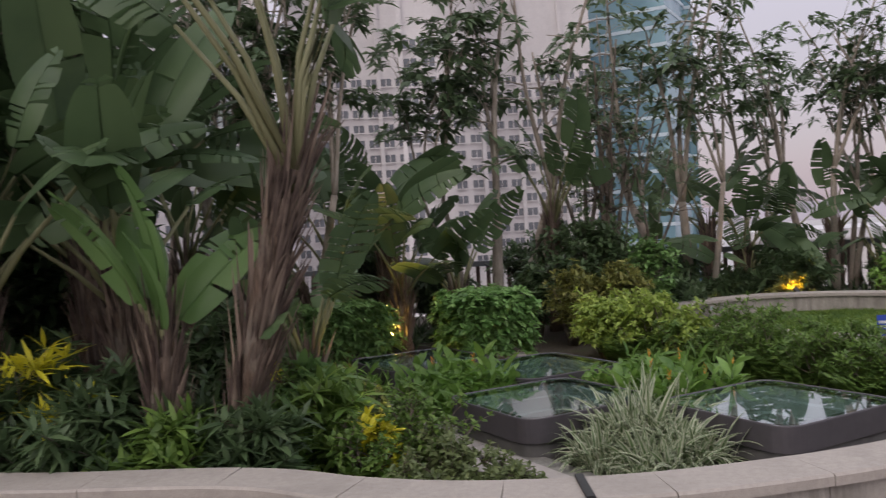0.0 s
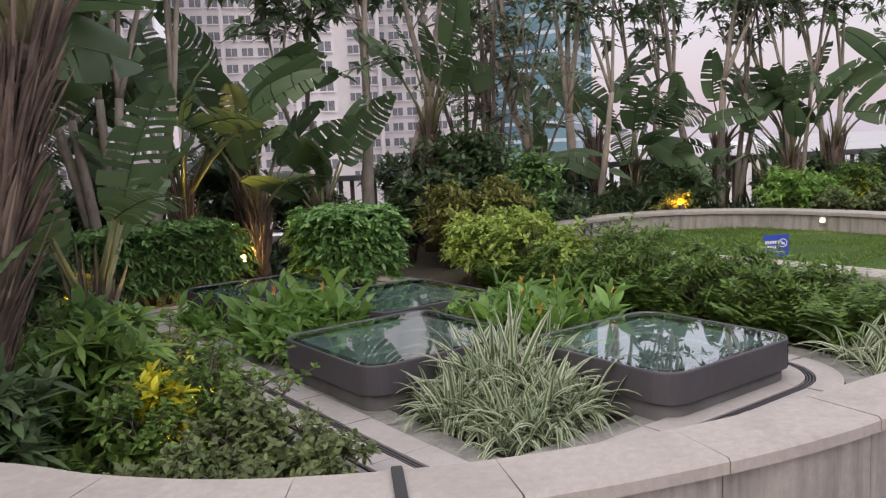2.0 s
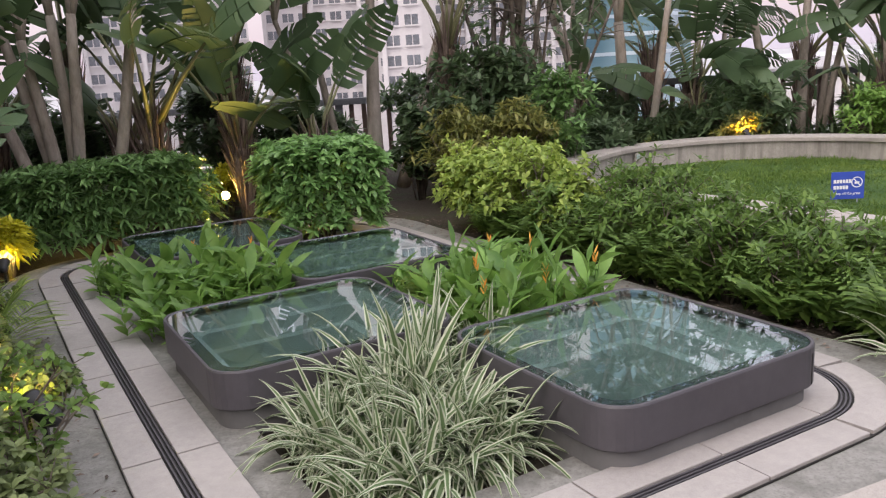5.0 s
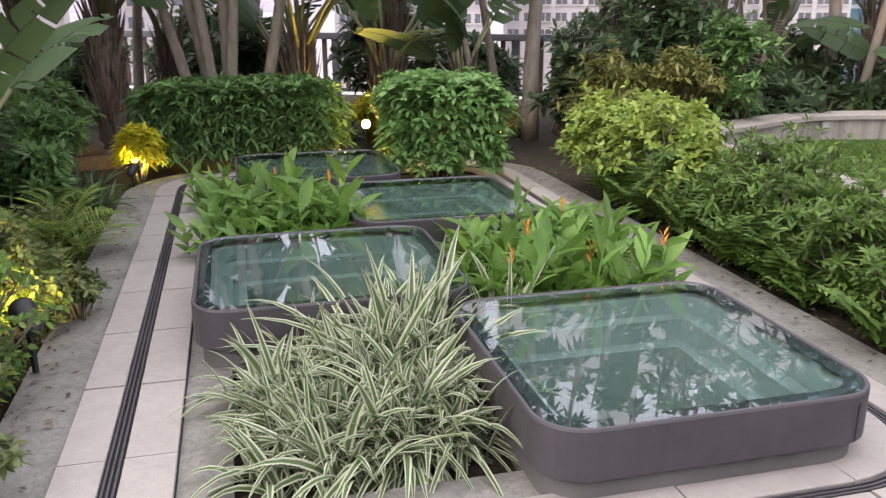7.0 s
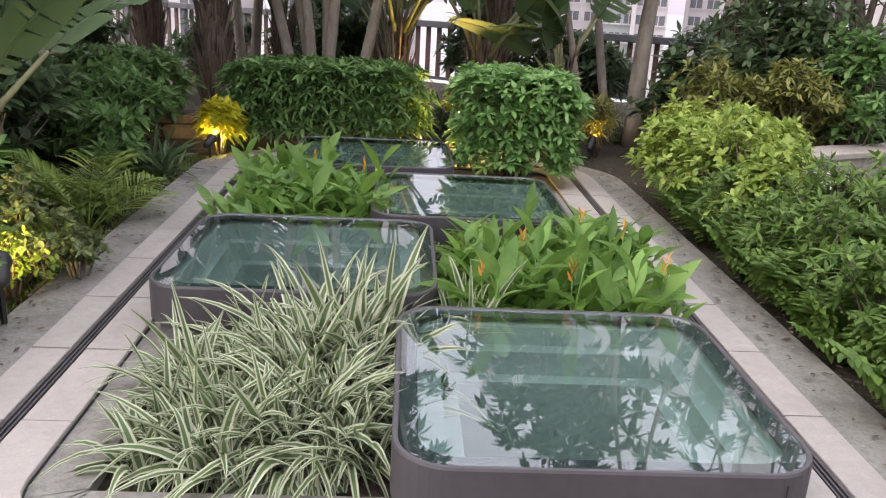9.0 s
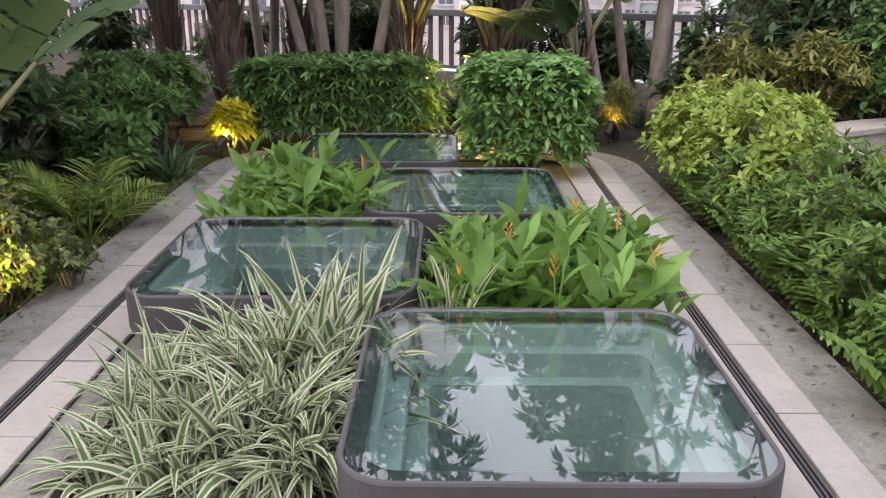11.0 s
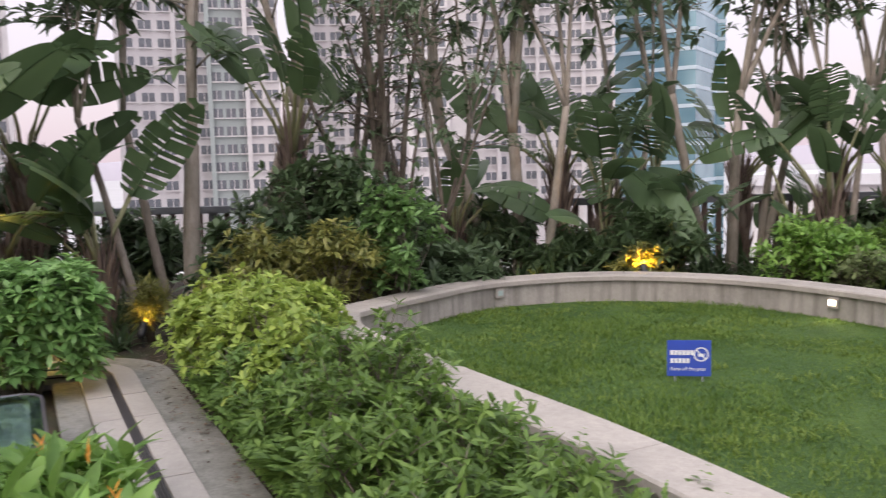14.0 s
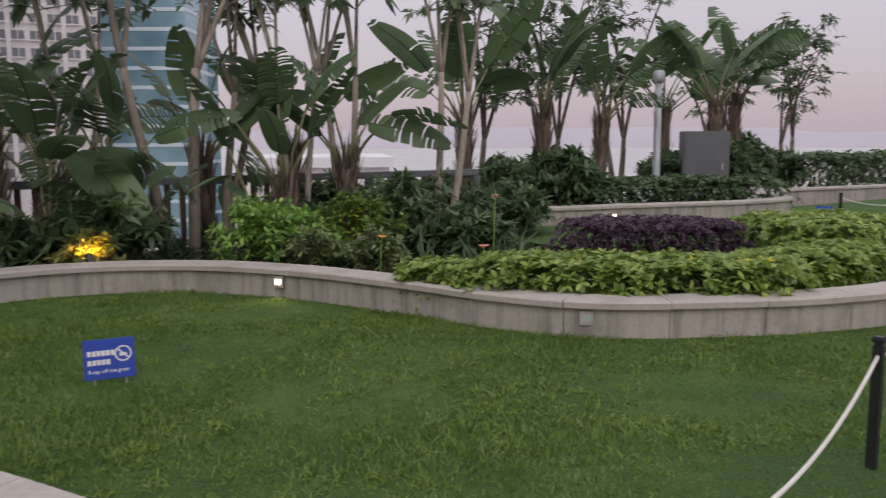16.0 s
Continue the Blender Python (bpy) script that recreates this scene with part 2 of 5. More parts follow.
def turf():
    m = Nodes("turf")
    n1, n2, n3 = m.noise(60, 5, 0.7), m.noise(1.1, 5), m.noise(7, 4)
    col = m.ramp(n1, [(0.3, (0.02, 0.055, 0.01)), (0.7, (0.075, 0.16, 0.025))])
    col = m.mix(m.ramp(n2, [(0.45, (0, 0, 0)), (0.7, (0.5, 0.5, 0.5))]), col, (0.11, 0.19, 0.03))
    col = m.mix(m.ramp(n3, [(0.5, (0, 0, 0)), (0.7, (0.4, 0.4, 0.4))]), col, (0.03, 0.08, 0.012))
    m.link(col, m.bsdf.inputs["Base Color"])
    m.bsdf.inputs["Roughness"].default_value = 0.95
    m.bump(n1, 1.0, 0.03)
    return m.mat


def glass(name, c, rough=0.0, k=1.0):
    m = Nodes(name)
    m.bsdf.inputs["Base Color"].default_value = rgb(c)
    m.bsdf.inputs["Roughness"].default_value = rough
    m.bsdf.inputs["Transmission Weight"].default_value = k
    m.bsdf.inputs["IOR"].default_value = 1.8
    return m.mat


def tower_glass():
    m = Nodes("tower_glass")
    n1 = m.noise(0.06, 3)
    col = m.ramp(n1, [(0.35, (0.10, 0.21, 0.27)), (0.65, (0.27, 0.42, 0.47))])
    m.link(col, m.bsdf.inputs["Base Color"])
    m.bsdf.inputs["Roughness"].default_value = 0.12
    m.bsdf.inputs["Metallic"].default_value = 0.35
    return m.mat


M["soil"], M["turf"], M["tower_glass"] = soil(), turf(), tower_glass()
M["glass"] = glass("skylight_glass", (0.80, 0.91, 0.91))


# ---- builders ----
def to_object(name, verts, faces, mats, index=None, smooth=True):
    me = bpy.data.meshes.new(name)
    me.from_pydata(np.asarray(verts, float).tolist(), [], [tuple(int(i) for i in f) for f in faces])
    for m in (mats if isinstance(mats, (list, tuple)) else [mats]):
        me.materials.append(m)
    if index is not None:
        me.polygons.foreach_set("material_index", np.asarray(index, np.int32))
    me.polygons.foreach_set("use_smooth", np.full(len(me.polygons), smooth, bool))
    me.update()
    return new(name, me)


def adopt(ob, parent, label="", kind=""):
    ob.parent = parent
    return tagged(ob, label=label, kind=kind)


def thing(name, at, label, category, group="", turn=0.0, kind=""):
    ob = new(name)
    ob.matrix_basis = pose(*at, 0, 0, turn)
    ob.empty_display_size = 0.1
    return tagged(ob, label, category, group, kind)


def box_data(x0, y0, z0, x1, y1, z1, bevel=0.0):
    bm = bmesh.new()
    bmesh.ops.create_cube(bm, size=1)
    bmesh.ops.scale(bm, vec=(x1 - x0, y1 - y0, z1 - z0), verts=bm.verts)
    bmesh.ops.translate(bm, vec=((x0 + x1) / 2, (y0 + y1) / 2, (z0 + z1) / 2), verts=bm.verts)
    if bevel:
        bmesh.ops.bevel(bm, geom=bm.edges[:], offset=bevel, segments=2, affect="EDGES")
    return bm


def part(name, bm, material, parent=None, label="", kind=""):
    me = bpy.data.meshes.new(name)
    bm.to_mesh(me)
    bm.free()
    me.materials.append(material)
    ob = new(name, me)
    if parent is not None:
        ob.parent = parent
    return tagged(ob, label=label, kind=kind)


def smooth_line(points, step=0.05):
    """Catmull-Rom through the points, resampled at an even step."""
    p = np.array(points, float)
    q = np.vstack([2 * p[0] - p[1], p, 2 * p[-1] - p[-2]])
    out = []
    for i in range(1, len(q) - 2):
        for s in np.linspace(0, 1, 24, endpoint=False):
            a, b, c, d = q[i - 1], q[i], q[i + 1], q[i + 2]
            out.append(0.5 * (2 * b + (c - a) * s + (2 * a - 5 * b + 4 * c - d) * s * s + (3 * b - a - 3 * c + d) * s ** 3))
    out.append(p[-1])
    out = np.array(out)
    cum = np.r_[0, np.cumsum(np.linalg.norm(np.diff(out, axis=0), axis=1))]
    at = np.linspace(0, cum[-1], max(4, int(cum[-1] / step)))
    return np.stack([np.interp(at, cum, out[:, k]) for k in range(out.shape[1])], 1)


def sweep(line, profile, closed=False):
    """A closed cross-section of (offset to the right, height) swept along a flat line; verts and faces."""
    line = np.asarray(line, float)
    d = np.gradient(line[:, :2], axis=0)
    if closed:
        d = np.roll(line[:, :2], -1, 0) - np.roll(line[:, :2], 1, 0)
    d /= np.linalg.norm(d, axis=1)[:, None] + 1e-9
    r = np.stack([d[:, 1], -d[:, 0]], 1)
    z0 = line[:, 2] if line.shape[1] > 2 else np.zeros(len(line))
    k, n = len(profile), len(line)
    v = np.array([[*(line[i, :2] + r[i] * o), z0[i] + h] for i in range(n) for o, h in profile])
    f = [(i * k + j, i * k + (j + 1) % k, ((i + 1) % n) * k + (j + 1) % k, ((i + 1) % n) * k + j) for i in range(n if closed else n - 1) for j in range(k)]
    if not closed:
        f += [tuple(range(k))[::-1], tuple((n - 1) * k + j for j in range(k))]
    return v, f


def tube_data(line, radii, sides=8):
    line, radii = np.asarray(line, float), np.asarray(radii, float)
    d = np.gradient(line, axis=0)
    d /= np.linalg.norm(d, axis=1)[:, None] + 1e-9
    ref = np.where(np.abs(d[:, 2:3]) > 0.95, [[1.0, 0, 0]], [[0, 0, 1.0]])
    a = np.cross(d, ref)
    a /= np.linalg.norm(a, axis=1)[:, None] + 1e-9
    b = np.cross(d, a)
    th = np.linspace(0, 2 * np.pi, sides, endpoint=False)
    v = (line[:, None] + radii[:, None, None] * (a[:, None] * np.cos(th)[None, :, None] + b[:, None] * np.sin(th)[None, :, None])).reshape(-1, 3)
    n = len(line)
    f = [(i * sides + j, i * sides + (j + 1) % sides, (i + 1) * sides + (j + 1) % sides, (i + 1) * sides + j) for i in range(n - 1) for j in range(sides)]
    f += [tuple(range(sides))[::-1], tuple((n - 1) * sides + j for j in range(sides))]
    return v, f


def joined(pieces):
    """Several (verts, faces) as one."""
    vs, fs, base = [], [], 0
    for v, f in pieces:
        vs.append(np.asarray(v))
        fs += [tuple(i + base for i in q) for q in f]
        base += len(v)
    return np.vstack(vs), fs


PROFILES = {
    "strap": lambda s: np.clip(1 - s ** 2.5, 0.03, 1) * np.clip(0.55 + 2 * s, 0, 1),
    "lance": lambda s: np.clip(np.sin(np.pi * np.clip(s, 0, 1) ** 0.75), 0.04, 1),
    "oval": lambda s: np.clip(np.sin(np.pi * np.clip(s, 0, 1) ** 0.9) ** 0.7, 0.05, 1),
}


def leaves(base, way, length, width, droop=0.4, segs=3, shape="lance", fold=0.25, cols=3, rng=np.random):
    """Many leaves as verts and quads: each a folded strip that starts at base, goes along way and droops."""
    base, way = np.asarray(base, float), np.asarray(way, float)
    n = len(base)
    way = way / (np.linalg.norm(way, axis=1)[:, None] + 1e-9)
    length = np.broadcast_to(np.asarray(length, float), (n,))
    width = np.broadcast_to(np.asarray(width, float), (n,))
    droop = np.broadcast_to(np.asarray(droop, float), (n,))
    side = np.cross(way, [0, 0, 1.0]) + rng.normal(0, 0.22, (n, 3))
    side -= way * np.sum(side * way, 1)[:, None]
    side /= np.linalg.norm(side, axis=1)[:, None] + 1e-9
    up = np.cross(side, way)
    s = np.linspace(0, 1, segs + 1)
    c = np.linspace(-1, 1, cols)
    mid = base[:, None] + way[:, None] * (length[:, None] * s)[..., None]
    mid = mid - np.array([0, 0, 1.0]) * (droop * length)[:, None, None] * (s ** 2)[None, :, None]
    w = 0.5 * width[:, None] * PROFILES[shape](s)[None]
    v = mid[:, :, None] + side[:, None, None] * (w[:, :, None] * c)[..., None] + up[:, None, None] * (w[:, :, None] * np.abs(c) * fold)[..., None]
    k = (segs + 1) * cols
    i, j = np.meshgrid(np.arange(segs), np.arange(cols - 1), indexing="ij")
    q = np.stack([i * cols + j, i * cols + j + 1, (i + 1) * cols + j + 1, (i + 1) * cols + j], -1).reshape(-1, 4)
    f = (q[None] + (np.arange(n) * k)[:, None, None]).reshape(-1, 4)
    return v.reshape(-1, 3), f


def ball(n, rng, zmin=-1.0):
    z = rng.uniform(zmin, 1, n)
    a = rng.uniform(0, 2 * np.pi, n)
    r = np.sqrt(1 - z * z)
    return np.stack([r * np.cos(a), r * np.sin(a), z], 1)


def whorls(centres, ways, per, length, width, rng, spread=0.9, droop=0.35, shape="lance", segs=3):
    """Rosettes of leaves round each centre."""
    n = len(centres)
    c = np.repeat(centres, per, 0)
    w = np.repeat(ways, per, 0)
    w /= np.linalg.norm(w, axis=1)[:, None] + 1e-9
    ref = np.where(np.abs(w[:, 2:3]) > 0.9, [[1.0, 0, 0]], [[0, 0, 1.0]])
    a = np.cross(w, ref)
    a /= np.linalg.norm(a, axis=1)[:, None]
    b = np.cross(w, a)
    th = np.tile(np.linspace(0, 2 * np.pi, per, endpoint=False), n) + np.repeat(rng.uniform(0, 6.28, n), per) + rng.normal(0, 0.2, n * per)
    d = w * rng.uniform(0.15, 0.75, (n * per, 1)) + spread * (a * np.cos(th)[:, None] + b * np.sin(th)[:, None])
    return leaves(c, d, length * rng.uniform(0.65, 1.15, n * per), width * rng.uniform(0.75, 1.15, n * per), droop, segs, shape, rng=rng)


UX, UY = 0.870, 0.492


def bed(u, v):
    """From the skylight bed's own axes (across, along) to the world."""
    return (u * UX - v * UY, u * UY + v * UX)


BED_TURN = math.degrees(math.atan2(UY, UX))

# ---- ground ----
SKYLIGHTS = [(4.376, 3.469, 1.244, 1.216), (3.283, 4.80, 1.264, 1.211), (4.19, 6.10, 1.19, 1.18), (3.50, 7.47, 1.25, 1.16)]
deck = bmesh.new()
loops = [[(-34, -14), (48, -14), (48, 16.9), (-34, 16.9)]]
loops += [[bed(u + a * w, v + b * h) for a, b in ((.05, .05), (.95, .05), (.95, .95), (.05, .95))] for u, v, w, h in SKYLIGHTS]
for loop in loops:
    vs = [deck.verts.new((x, y, -0.05)) for x, y in loop]
    for i, vert in enumerate(vs):
        deck.edges.new((vert, vs[(i + 1) % len(vs)]))
bmesh.ops.triangle_fill(deck, use_beauty=True, edges=deck.edges[:], normal=(0, 0, 1))
tagged(part("ground", deck, M["soil"]), "dark damp planting soil of the roof garden", "ground", kind="structure")
tagged(part("podium", box_data(-34, 16.9, -25, 48, 17.3, -0.05), M["white"]), "pale podium edge wall under the railing", "wall", kind="structure")
tagged(part("ground_city", box_data(-4000, -4000, -26, 4000, 5000, -25), M["city"]), "pale city ground far below the garden, haze put into its colour", "ground", kind="structure")
walkway = part("pavement", box_data(-12, -8, -0.05, 14, 3.3, 0.0), M["paving"])
tagged(walkway, "grey stone walkway beside the planter wall", "pavement", kind="structure")

# ---- planter walls with separate coping stones ----
FRONT = [(-9, 4.2, .5), (-6.5, 4.6, .5), (-4.2, 4.75, .5), (-2.5, 4.25, .5), (-1.15, 4.07, .5), (-.55, 3.8, .5), (-.05, 3.64, .5), (.53, 3.58, .5), (1.14, 3.63, .5),
         (1.9, 3.81, .5), (2.65, 4.11, .5), (3.4, 4.5, .49), (4.2, 5.1, .46), (4.75, 5.8, .43), (4.9, 6.5, .4), (4.72, 7.0, .38), (4.25, 7.85, .38), (3.72, 8.67, .38),
         (3.2, 9.5, .38), (2.75, 10.3, .38), (2.6, 11.0, .38)]
LAWN = [(2.6, 11.0, .38), (3.12, 11.78, .38), (3.9, 12.65, .38), (5.1, 13.0, .38), (6.3, 12.62, .38), (7.15, 11.7, .38), (7.7, 10.6, .38), (8.05, 9.72, .38),
        (8.5, 9.05, .38), (9.35, 8.56, .38), (10.1, 8.28, .38), (11, 8.15, .38), (12.2, 8.35, .38), (13.2, 9.2, .38), (13.4, 10.4, .38)]
FAR = [(11.4, 16.2, .4), (12.4, 15.75, .4), (13.5, 15.4, .4), (15.1, 15.1, .4), (16.8, 14.65, .4), (18.0, 14.6, .4), (18.7, 14.9, .4), (19.2, 15.6, .4), (20.9, 16.4, .4), (24, 16.1, .4), (28, 16.3, .4)]


def planter_wall(name, points, label, stone=0.72, panel=0.72, low=-0.05, sign=1):
    line = smooth_line(points, 0.06)
    root = thing(name, (0, 0, 0), label, "garden wall", kind="structure")
    core = line.copy()
    v, f = sweep(core, [(-.10, low - core[0, 2]), (.10, low - core[0, 2]), (.10, -.07), (-.10, -.07)])
    v[:, 2] = np.where(v[:, 2] < 0.2, low, v[:, 2])
    adopt(to_object("core", v, f, M["wall_stone"], smooth=False), root)
    n = int(round(stone / 0.06))
    for i in range(0, len(line) - 2, n):
        seg = line[i:min(i + n + 1, len(line))].copy()
        if len(seg) < 3:
            continue
        d0, d1 = seg[1] - seg[0], seg[-1] - seg[-2]
        seg[0] += d0 * 0.035
        seg[-1] -= d1 * 0.035
        seg[:, 2] += random.uniform(-.0015, .0015)
        v, f = sweep(seg, [(-.165, -.055), (-.165, -.012), (-.153, 0), (.153, 0), (.165, -.012), (.165, -.055)])
        adopt(to_object("coping_stone", v, f, M["coping"], smooth=False), root)
        low_z = low + 0.01
        top = -.062
        for side in (-1, 1):
            v, f = sweep(seg[:, :2], [(side * .102, low_z), (side * .126, low_z), (side * .126, seg[:, 2].mean() + top), (side * .102, seg[:, 2].mean() + top)])
            adopt(to_object("wall_panel", v, f, M["wall_stone"], smooth=False), root)
    return root


planter_wall("wall_planter", FRONT, "curved grey granite planter wall with worn coping stones")
planter_wall("wall_lawn", LAWN, "curved stained granite wall bounding the lawn")
planter_wall("wall_far", FAR, "pale curved planter wall of the farther lawn")


def flat_area(name, outline, z, material, label, category):
    bm = bmesh.new()
    vs = [bm.verts.new((x, y, z)) for x, y in outline]
    face = bm.faces.new(vs)
    if face.normal.z < 0:
        face.normal_flip()
    bmesh.ops.triangulate(bm, faces=[face])
    return tagged(part(name, bm, material), label, category, kind="structure")


LAWN_EDGE = [tuple(p[:2]) for p in smooth_line([p for p in LAWN[:11]], 0.3)] + [(12, 7.6), (12, 3.2), (5.3, 3.2), (5.0, 5.6)] + [tuple(p[:2]) for p in smooth_line(FRONT[14:], 0.3)][:-1]
flat_area("ground_lawn", LAWN_EDGE, 0.10, M["turf"], "mown green lawn turf inside the curved wall", "lawn")
flat_area("ground_lawn_far", [(13.6, 8), (13.6, 10.5), (11.5, 12.9), (11.5, 16), (16, 14.7), (18.5, 14.6), (19.2, 15.5), (28, 16), (34, 10), (30, 2), (13, 3)], 0.09, M["turf"], "farther green lawn beyond the hedges", "lawn")


# ---- skylight bed: channel, tiles, concrete margin ----
def ring(u0, v0, u1, v1, r, step=0.05):
    """A rounded rectangle in the bed's axes as world points, running anticlockwise."""
    out = []
    for cu, cv, a0 in ((u1 - r, v0 + r, -90), (u1 - r, v1 - r, 0), (u0 + r, v1 - r, 90), (u0 + r, v0 + r, 180)):
        for a in range(a0, a0 + 91, 10):
            out.append((cu + r * math.cos(radians(a)), cv + r * math.sin(radians(a))))
    out.append(out[0])
    p = np.array(out)
    cum = np.r_[0, np.cumsum(np.linalg.norm(np.diff(p, axis=0), axis=1))]
    at = np.linspace(0, cum[-1], int(cum[-1] / step), endpoint=False)
    q = np.stack([np.interp(at, cum, p[:, k]) for k in range(2)], 1)
    return np.array([bed(u, v) for u, v in q])


B_U0, B_V0, B_U1, B_V1 = 3.035, 3.35, 5.865, 9.03
path_line = ring(B_U0, B_V0, B_U1, B_V1, 0.42)
slab = thing("floor_skylight_surround", (0, 0, 0), "pale granite tile border with a slotted drain channel", "paving", kind="structure")
v, f = sweep(path_line, [(-.40, -.05), (.47, -.05), (.47, -.005), (-.40, -.005)], True)
adopt(to_object("margin", v, f, M["concrete"], smooth=False), slab, "dark weathered concrete margin")
v, f = sweep(path_line, [(-.215, -.004), (.197, -.004), (.197, .004), (-.215, .004)], True)
adopt(to_object("bedding", v, f, M["slot"], smooth=False), slab)
for off in (-.018, 0.0, .018):
    v, f = sweep(path_line, [(off - .004, .004), (off + .004, .004), (off + .004, .016), (off - .004, .016)], True)
    adopt(to_object("grate_bar", v, f, M["kerb"], smooth=False), slab, "dark metal channel grate bar")
N_PATH = len(path_line)
count = int(round(N_PATH * 0.05 / 0.6))
for k in range(count):
    i0, i1 = int(round(k * N_PATH / count)), int(round((k + 1) * N_PATH / count))
    seg = np.array([path_line[i % N_PATH] for i in range(i0, i1 + 1)])
    seg[0] += (seg[1] - seg[0]) * 0.09
    seg[-1] += (seg[-2] - seg[-1]) * 0.09
    lift = random.uniform(0.018, 0.022)
    for a, b in ((-.21, -.032), (.032, .192)):
        v, f = sweep(seg, [(a, .0), (a, lift - .003), (a + .003, lift), (b - .003, lift), (b, lift - .003), (b, .0)])
        adopt(to_object("tile", v, f, M["tile"], smooth=False), slab)


# ---- skylights ----
def rounded(w, h, r, n=8):
    out = []
    for cx, cy, a0 in ((w / 2 - r, -h / 2 + r, -90), (w / 2 - r, h / 2 - r, 0), (-w / 2 + r, h / 2 - r, 90), (-w / 2 + r, -h / 2 + r, 180)):
        for i in range(n + 1):
            a = radians(a0 + 90 * i / n)
            out.append((cx + r * math.cos(a), cy + r * math.sin(a)))
    return np.array(out)


def loft(rings, cap_start=False, cap_end=False):
    k = len(rings[0])
    v = np.vstack(rings)
    f = [(i * k + j, i * k + (j + 1) % k, (i + 1) * k + (j + 1) % k, (i + 1) * k + j) for i in range(len(rings) - 1) for j in range(k)]
    if cap_start:
        f.append(tuple(range(k))[::-1])
    if cap_end:
        f.append(tuple((len(rings) - 1) * k + j for j in range(k)))
    return v, f


def skylight(u, v, w, h, top=0.285):
    x, y = bed(u + w / 2, v + h / 2)
    root = thing("skylight", (x, y, 0), "low square skylight with a grey rounded kerb and green glass", "skylight", "skylights in the bed", BED_TURN)

    def rr(inset, z, r):
        p = rounded(w - 2 * inset, h - 2 * inset, max(0.02, r))
        return np.c_[p, np.full(len(p), z)]
    vv, ff = loft([rr(.03, -.045, .15), rr(.03, .105, .15), rr(.035, .11, .145)], False, False)
    adopt(to_object("skirt", vv, ff, M["kerb_base"]), root, "stained cement skirt")
    vv, ff = loft([rr(.035, .10, .145), rr(.0, .10, .17), rr(-.003, .104, .173), rr(-.003, top - .008, .173), rr(.001, top, .169), rr(.013, top, .157), rr(.016, top - .004, .154), rr(.016, top - .05, .154)])
    kerb = adopt(to_object("kerb", vv, ff, M["kerb"], smooth=False), root, "grey painted metal kerb")
    vv, ff = loft([rr(.0165, top - .016, .1535), rr(.0165, top - .004, .1535)], True, True)
    fv, ff2 = loft([rr(.017, top - .018, .153), rr(.075, top - .018, .11), rr(.075, top - .024, .11), rr(.017, top - .024, .153)])
    pane = adopt(to_object("pane", vv, ff, M["glass"], smooth=False), root, "greenish reflective glass pane")
    pane.visible_shadow = False
    adopt(to_object("frit_band", fv, ff2, M["frit"], smooth=False), pane, "dark border under the glass")
    vv, ff = loft([rr(.02, top - .05, .15), rr(.10, top - .05, .10), rr(.10, top - .13, .10), rr(.17, top - .13, .06), rr(.17, top - .23, .06), rr(.24, top - .23, .03), rr(.24, -.75, .03)])
    adopt(to_object("light_well", vv, ff[::-1], M["well"], smooth=False), root, "stepped pale green light well")
    vv, ff = loft([rr(.2, -.75, .03), rr(.2, -.73, .03)], True, True)
    adopt(to_object("well_floor", vv, ff, M["well_floor"], smooth=False), root)
    part("seam", box_data(w / 2 - .13, -h / 2 - .0055, .115, w / 2 - .127, -h / 2 - .002, top - .03), M["slot"], kerb)
    return root


for s in SKYLIGHTS:
    skylight(*s)


# ---- plants of the skylight bed ----
def spider_plant(seed, size):
    rng = np.random.RandomState(seed)
    n = 30
    a = rng.uniform(0, 2 * np.pi, n)
    tilt = rng.uniform(0.1, 1.1, n)
    way = np.stack([np.cos(a) * np.sin(tilt), np.sin(a) * np.sin(tilt), np.cos(tilt)], 1)
    base = np.c_[rng.normal(0, .035, (n, 2)), np.zeros(n)]
    v, f = leaves(base, way, size * rng.uniform(.55, 1.05, n), rng.uniform(.026, .042, n), rng.uniform(.25, 1.15, n), 7, "strap", .3, 5, rng)
    idx = np.tile([1, 0, 0, 1], len(f) // 4)
    return v, f, idx


def put(name, data, mats, at, label, category, group="", turn=0.0, scale=1.0, part_name="foliage", index=None):
    """A plant: an empty at its foot with its foliage as a part."""
    root = thing(name, at, label, category, group, turn)
    root.scale = (scale, scale, scale)
    ob = to_object(part_name, data[0], data[1], mats, index)
    adopt(ob, root)
    return root


def scatter(kinds, spots, z=-0.05):
    for i, (x, y, s) in enumerate(spots):
        src = kinds[i % len(kinds)]
        m = pose(x, y, z, random.uniform(-5, 5), random.uniform(-5, 5), random.uniform(0, 360))
        ob = copy_thing(src, m)
        ob.scale = (s, s, s * random.uniform(.9, 1.1))


def retire(kinds):
    for k in kinds:
        for o in list(k.children_recursive):
            bpy.data.objects.remove(o)
        bpy.data.objects.remove(k)


spiders = []
for sd in range(4):
    v, f, idx = spider_plant(sd, 0.64)
    root = thing("spider_plant", (0, 0, -5), "arching cream-striped spider plant tuft beside the skylights", "spider plant", "striped spider plants")
    nv, nf = len(v) // 30, len(f) // 30
    for k in range(30):
        adopt(to_object("leaf", v[k * nv:(k + 1) * nv], f[:nf], [M["spider_green"], M["spider_cream"]], idx[:nf]), root)
    spiders.append(root)
rr = random.Random(3)
spots = []
for _ in range(52):
    u, vv = rr.uniform(3.56, 4.28), rr.uniform(3.86, 4.72)
    if u > 4.05 and vv < 3.9:
        u -= .2
    spots.append((*bed(u, vv), rr.uniform(.8, 1.12)))
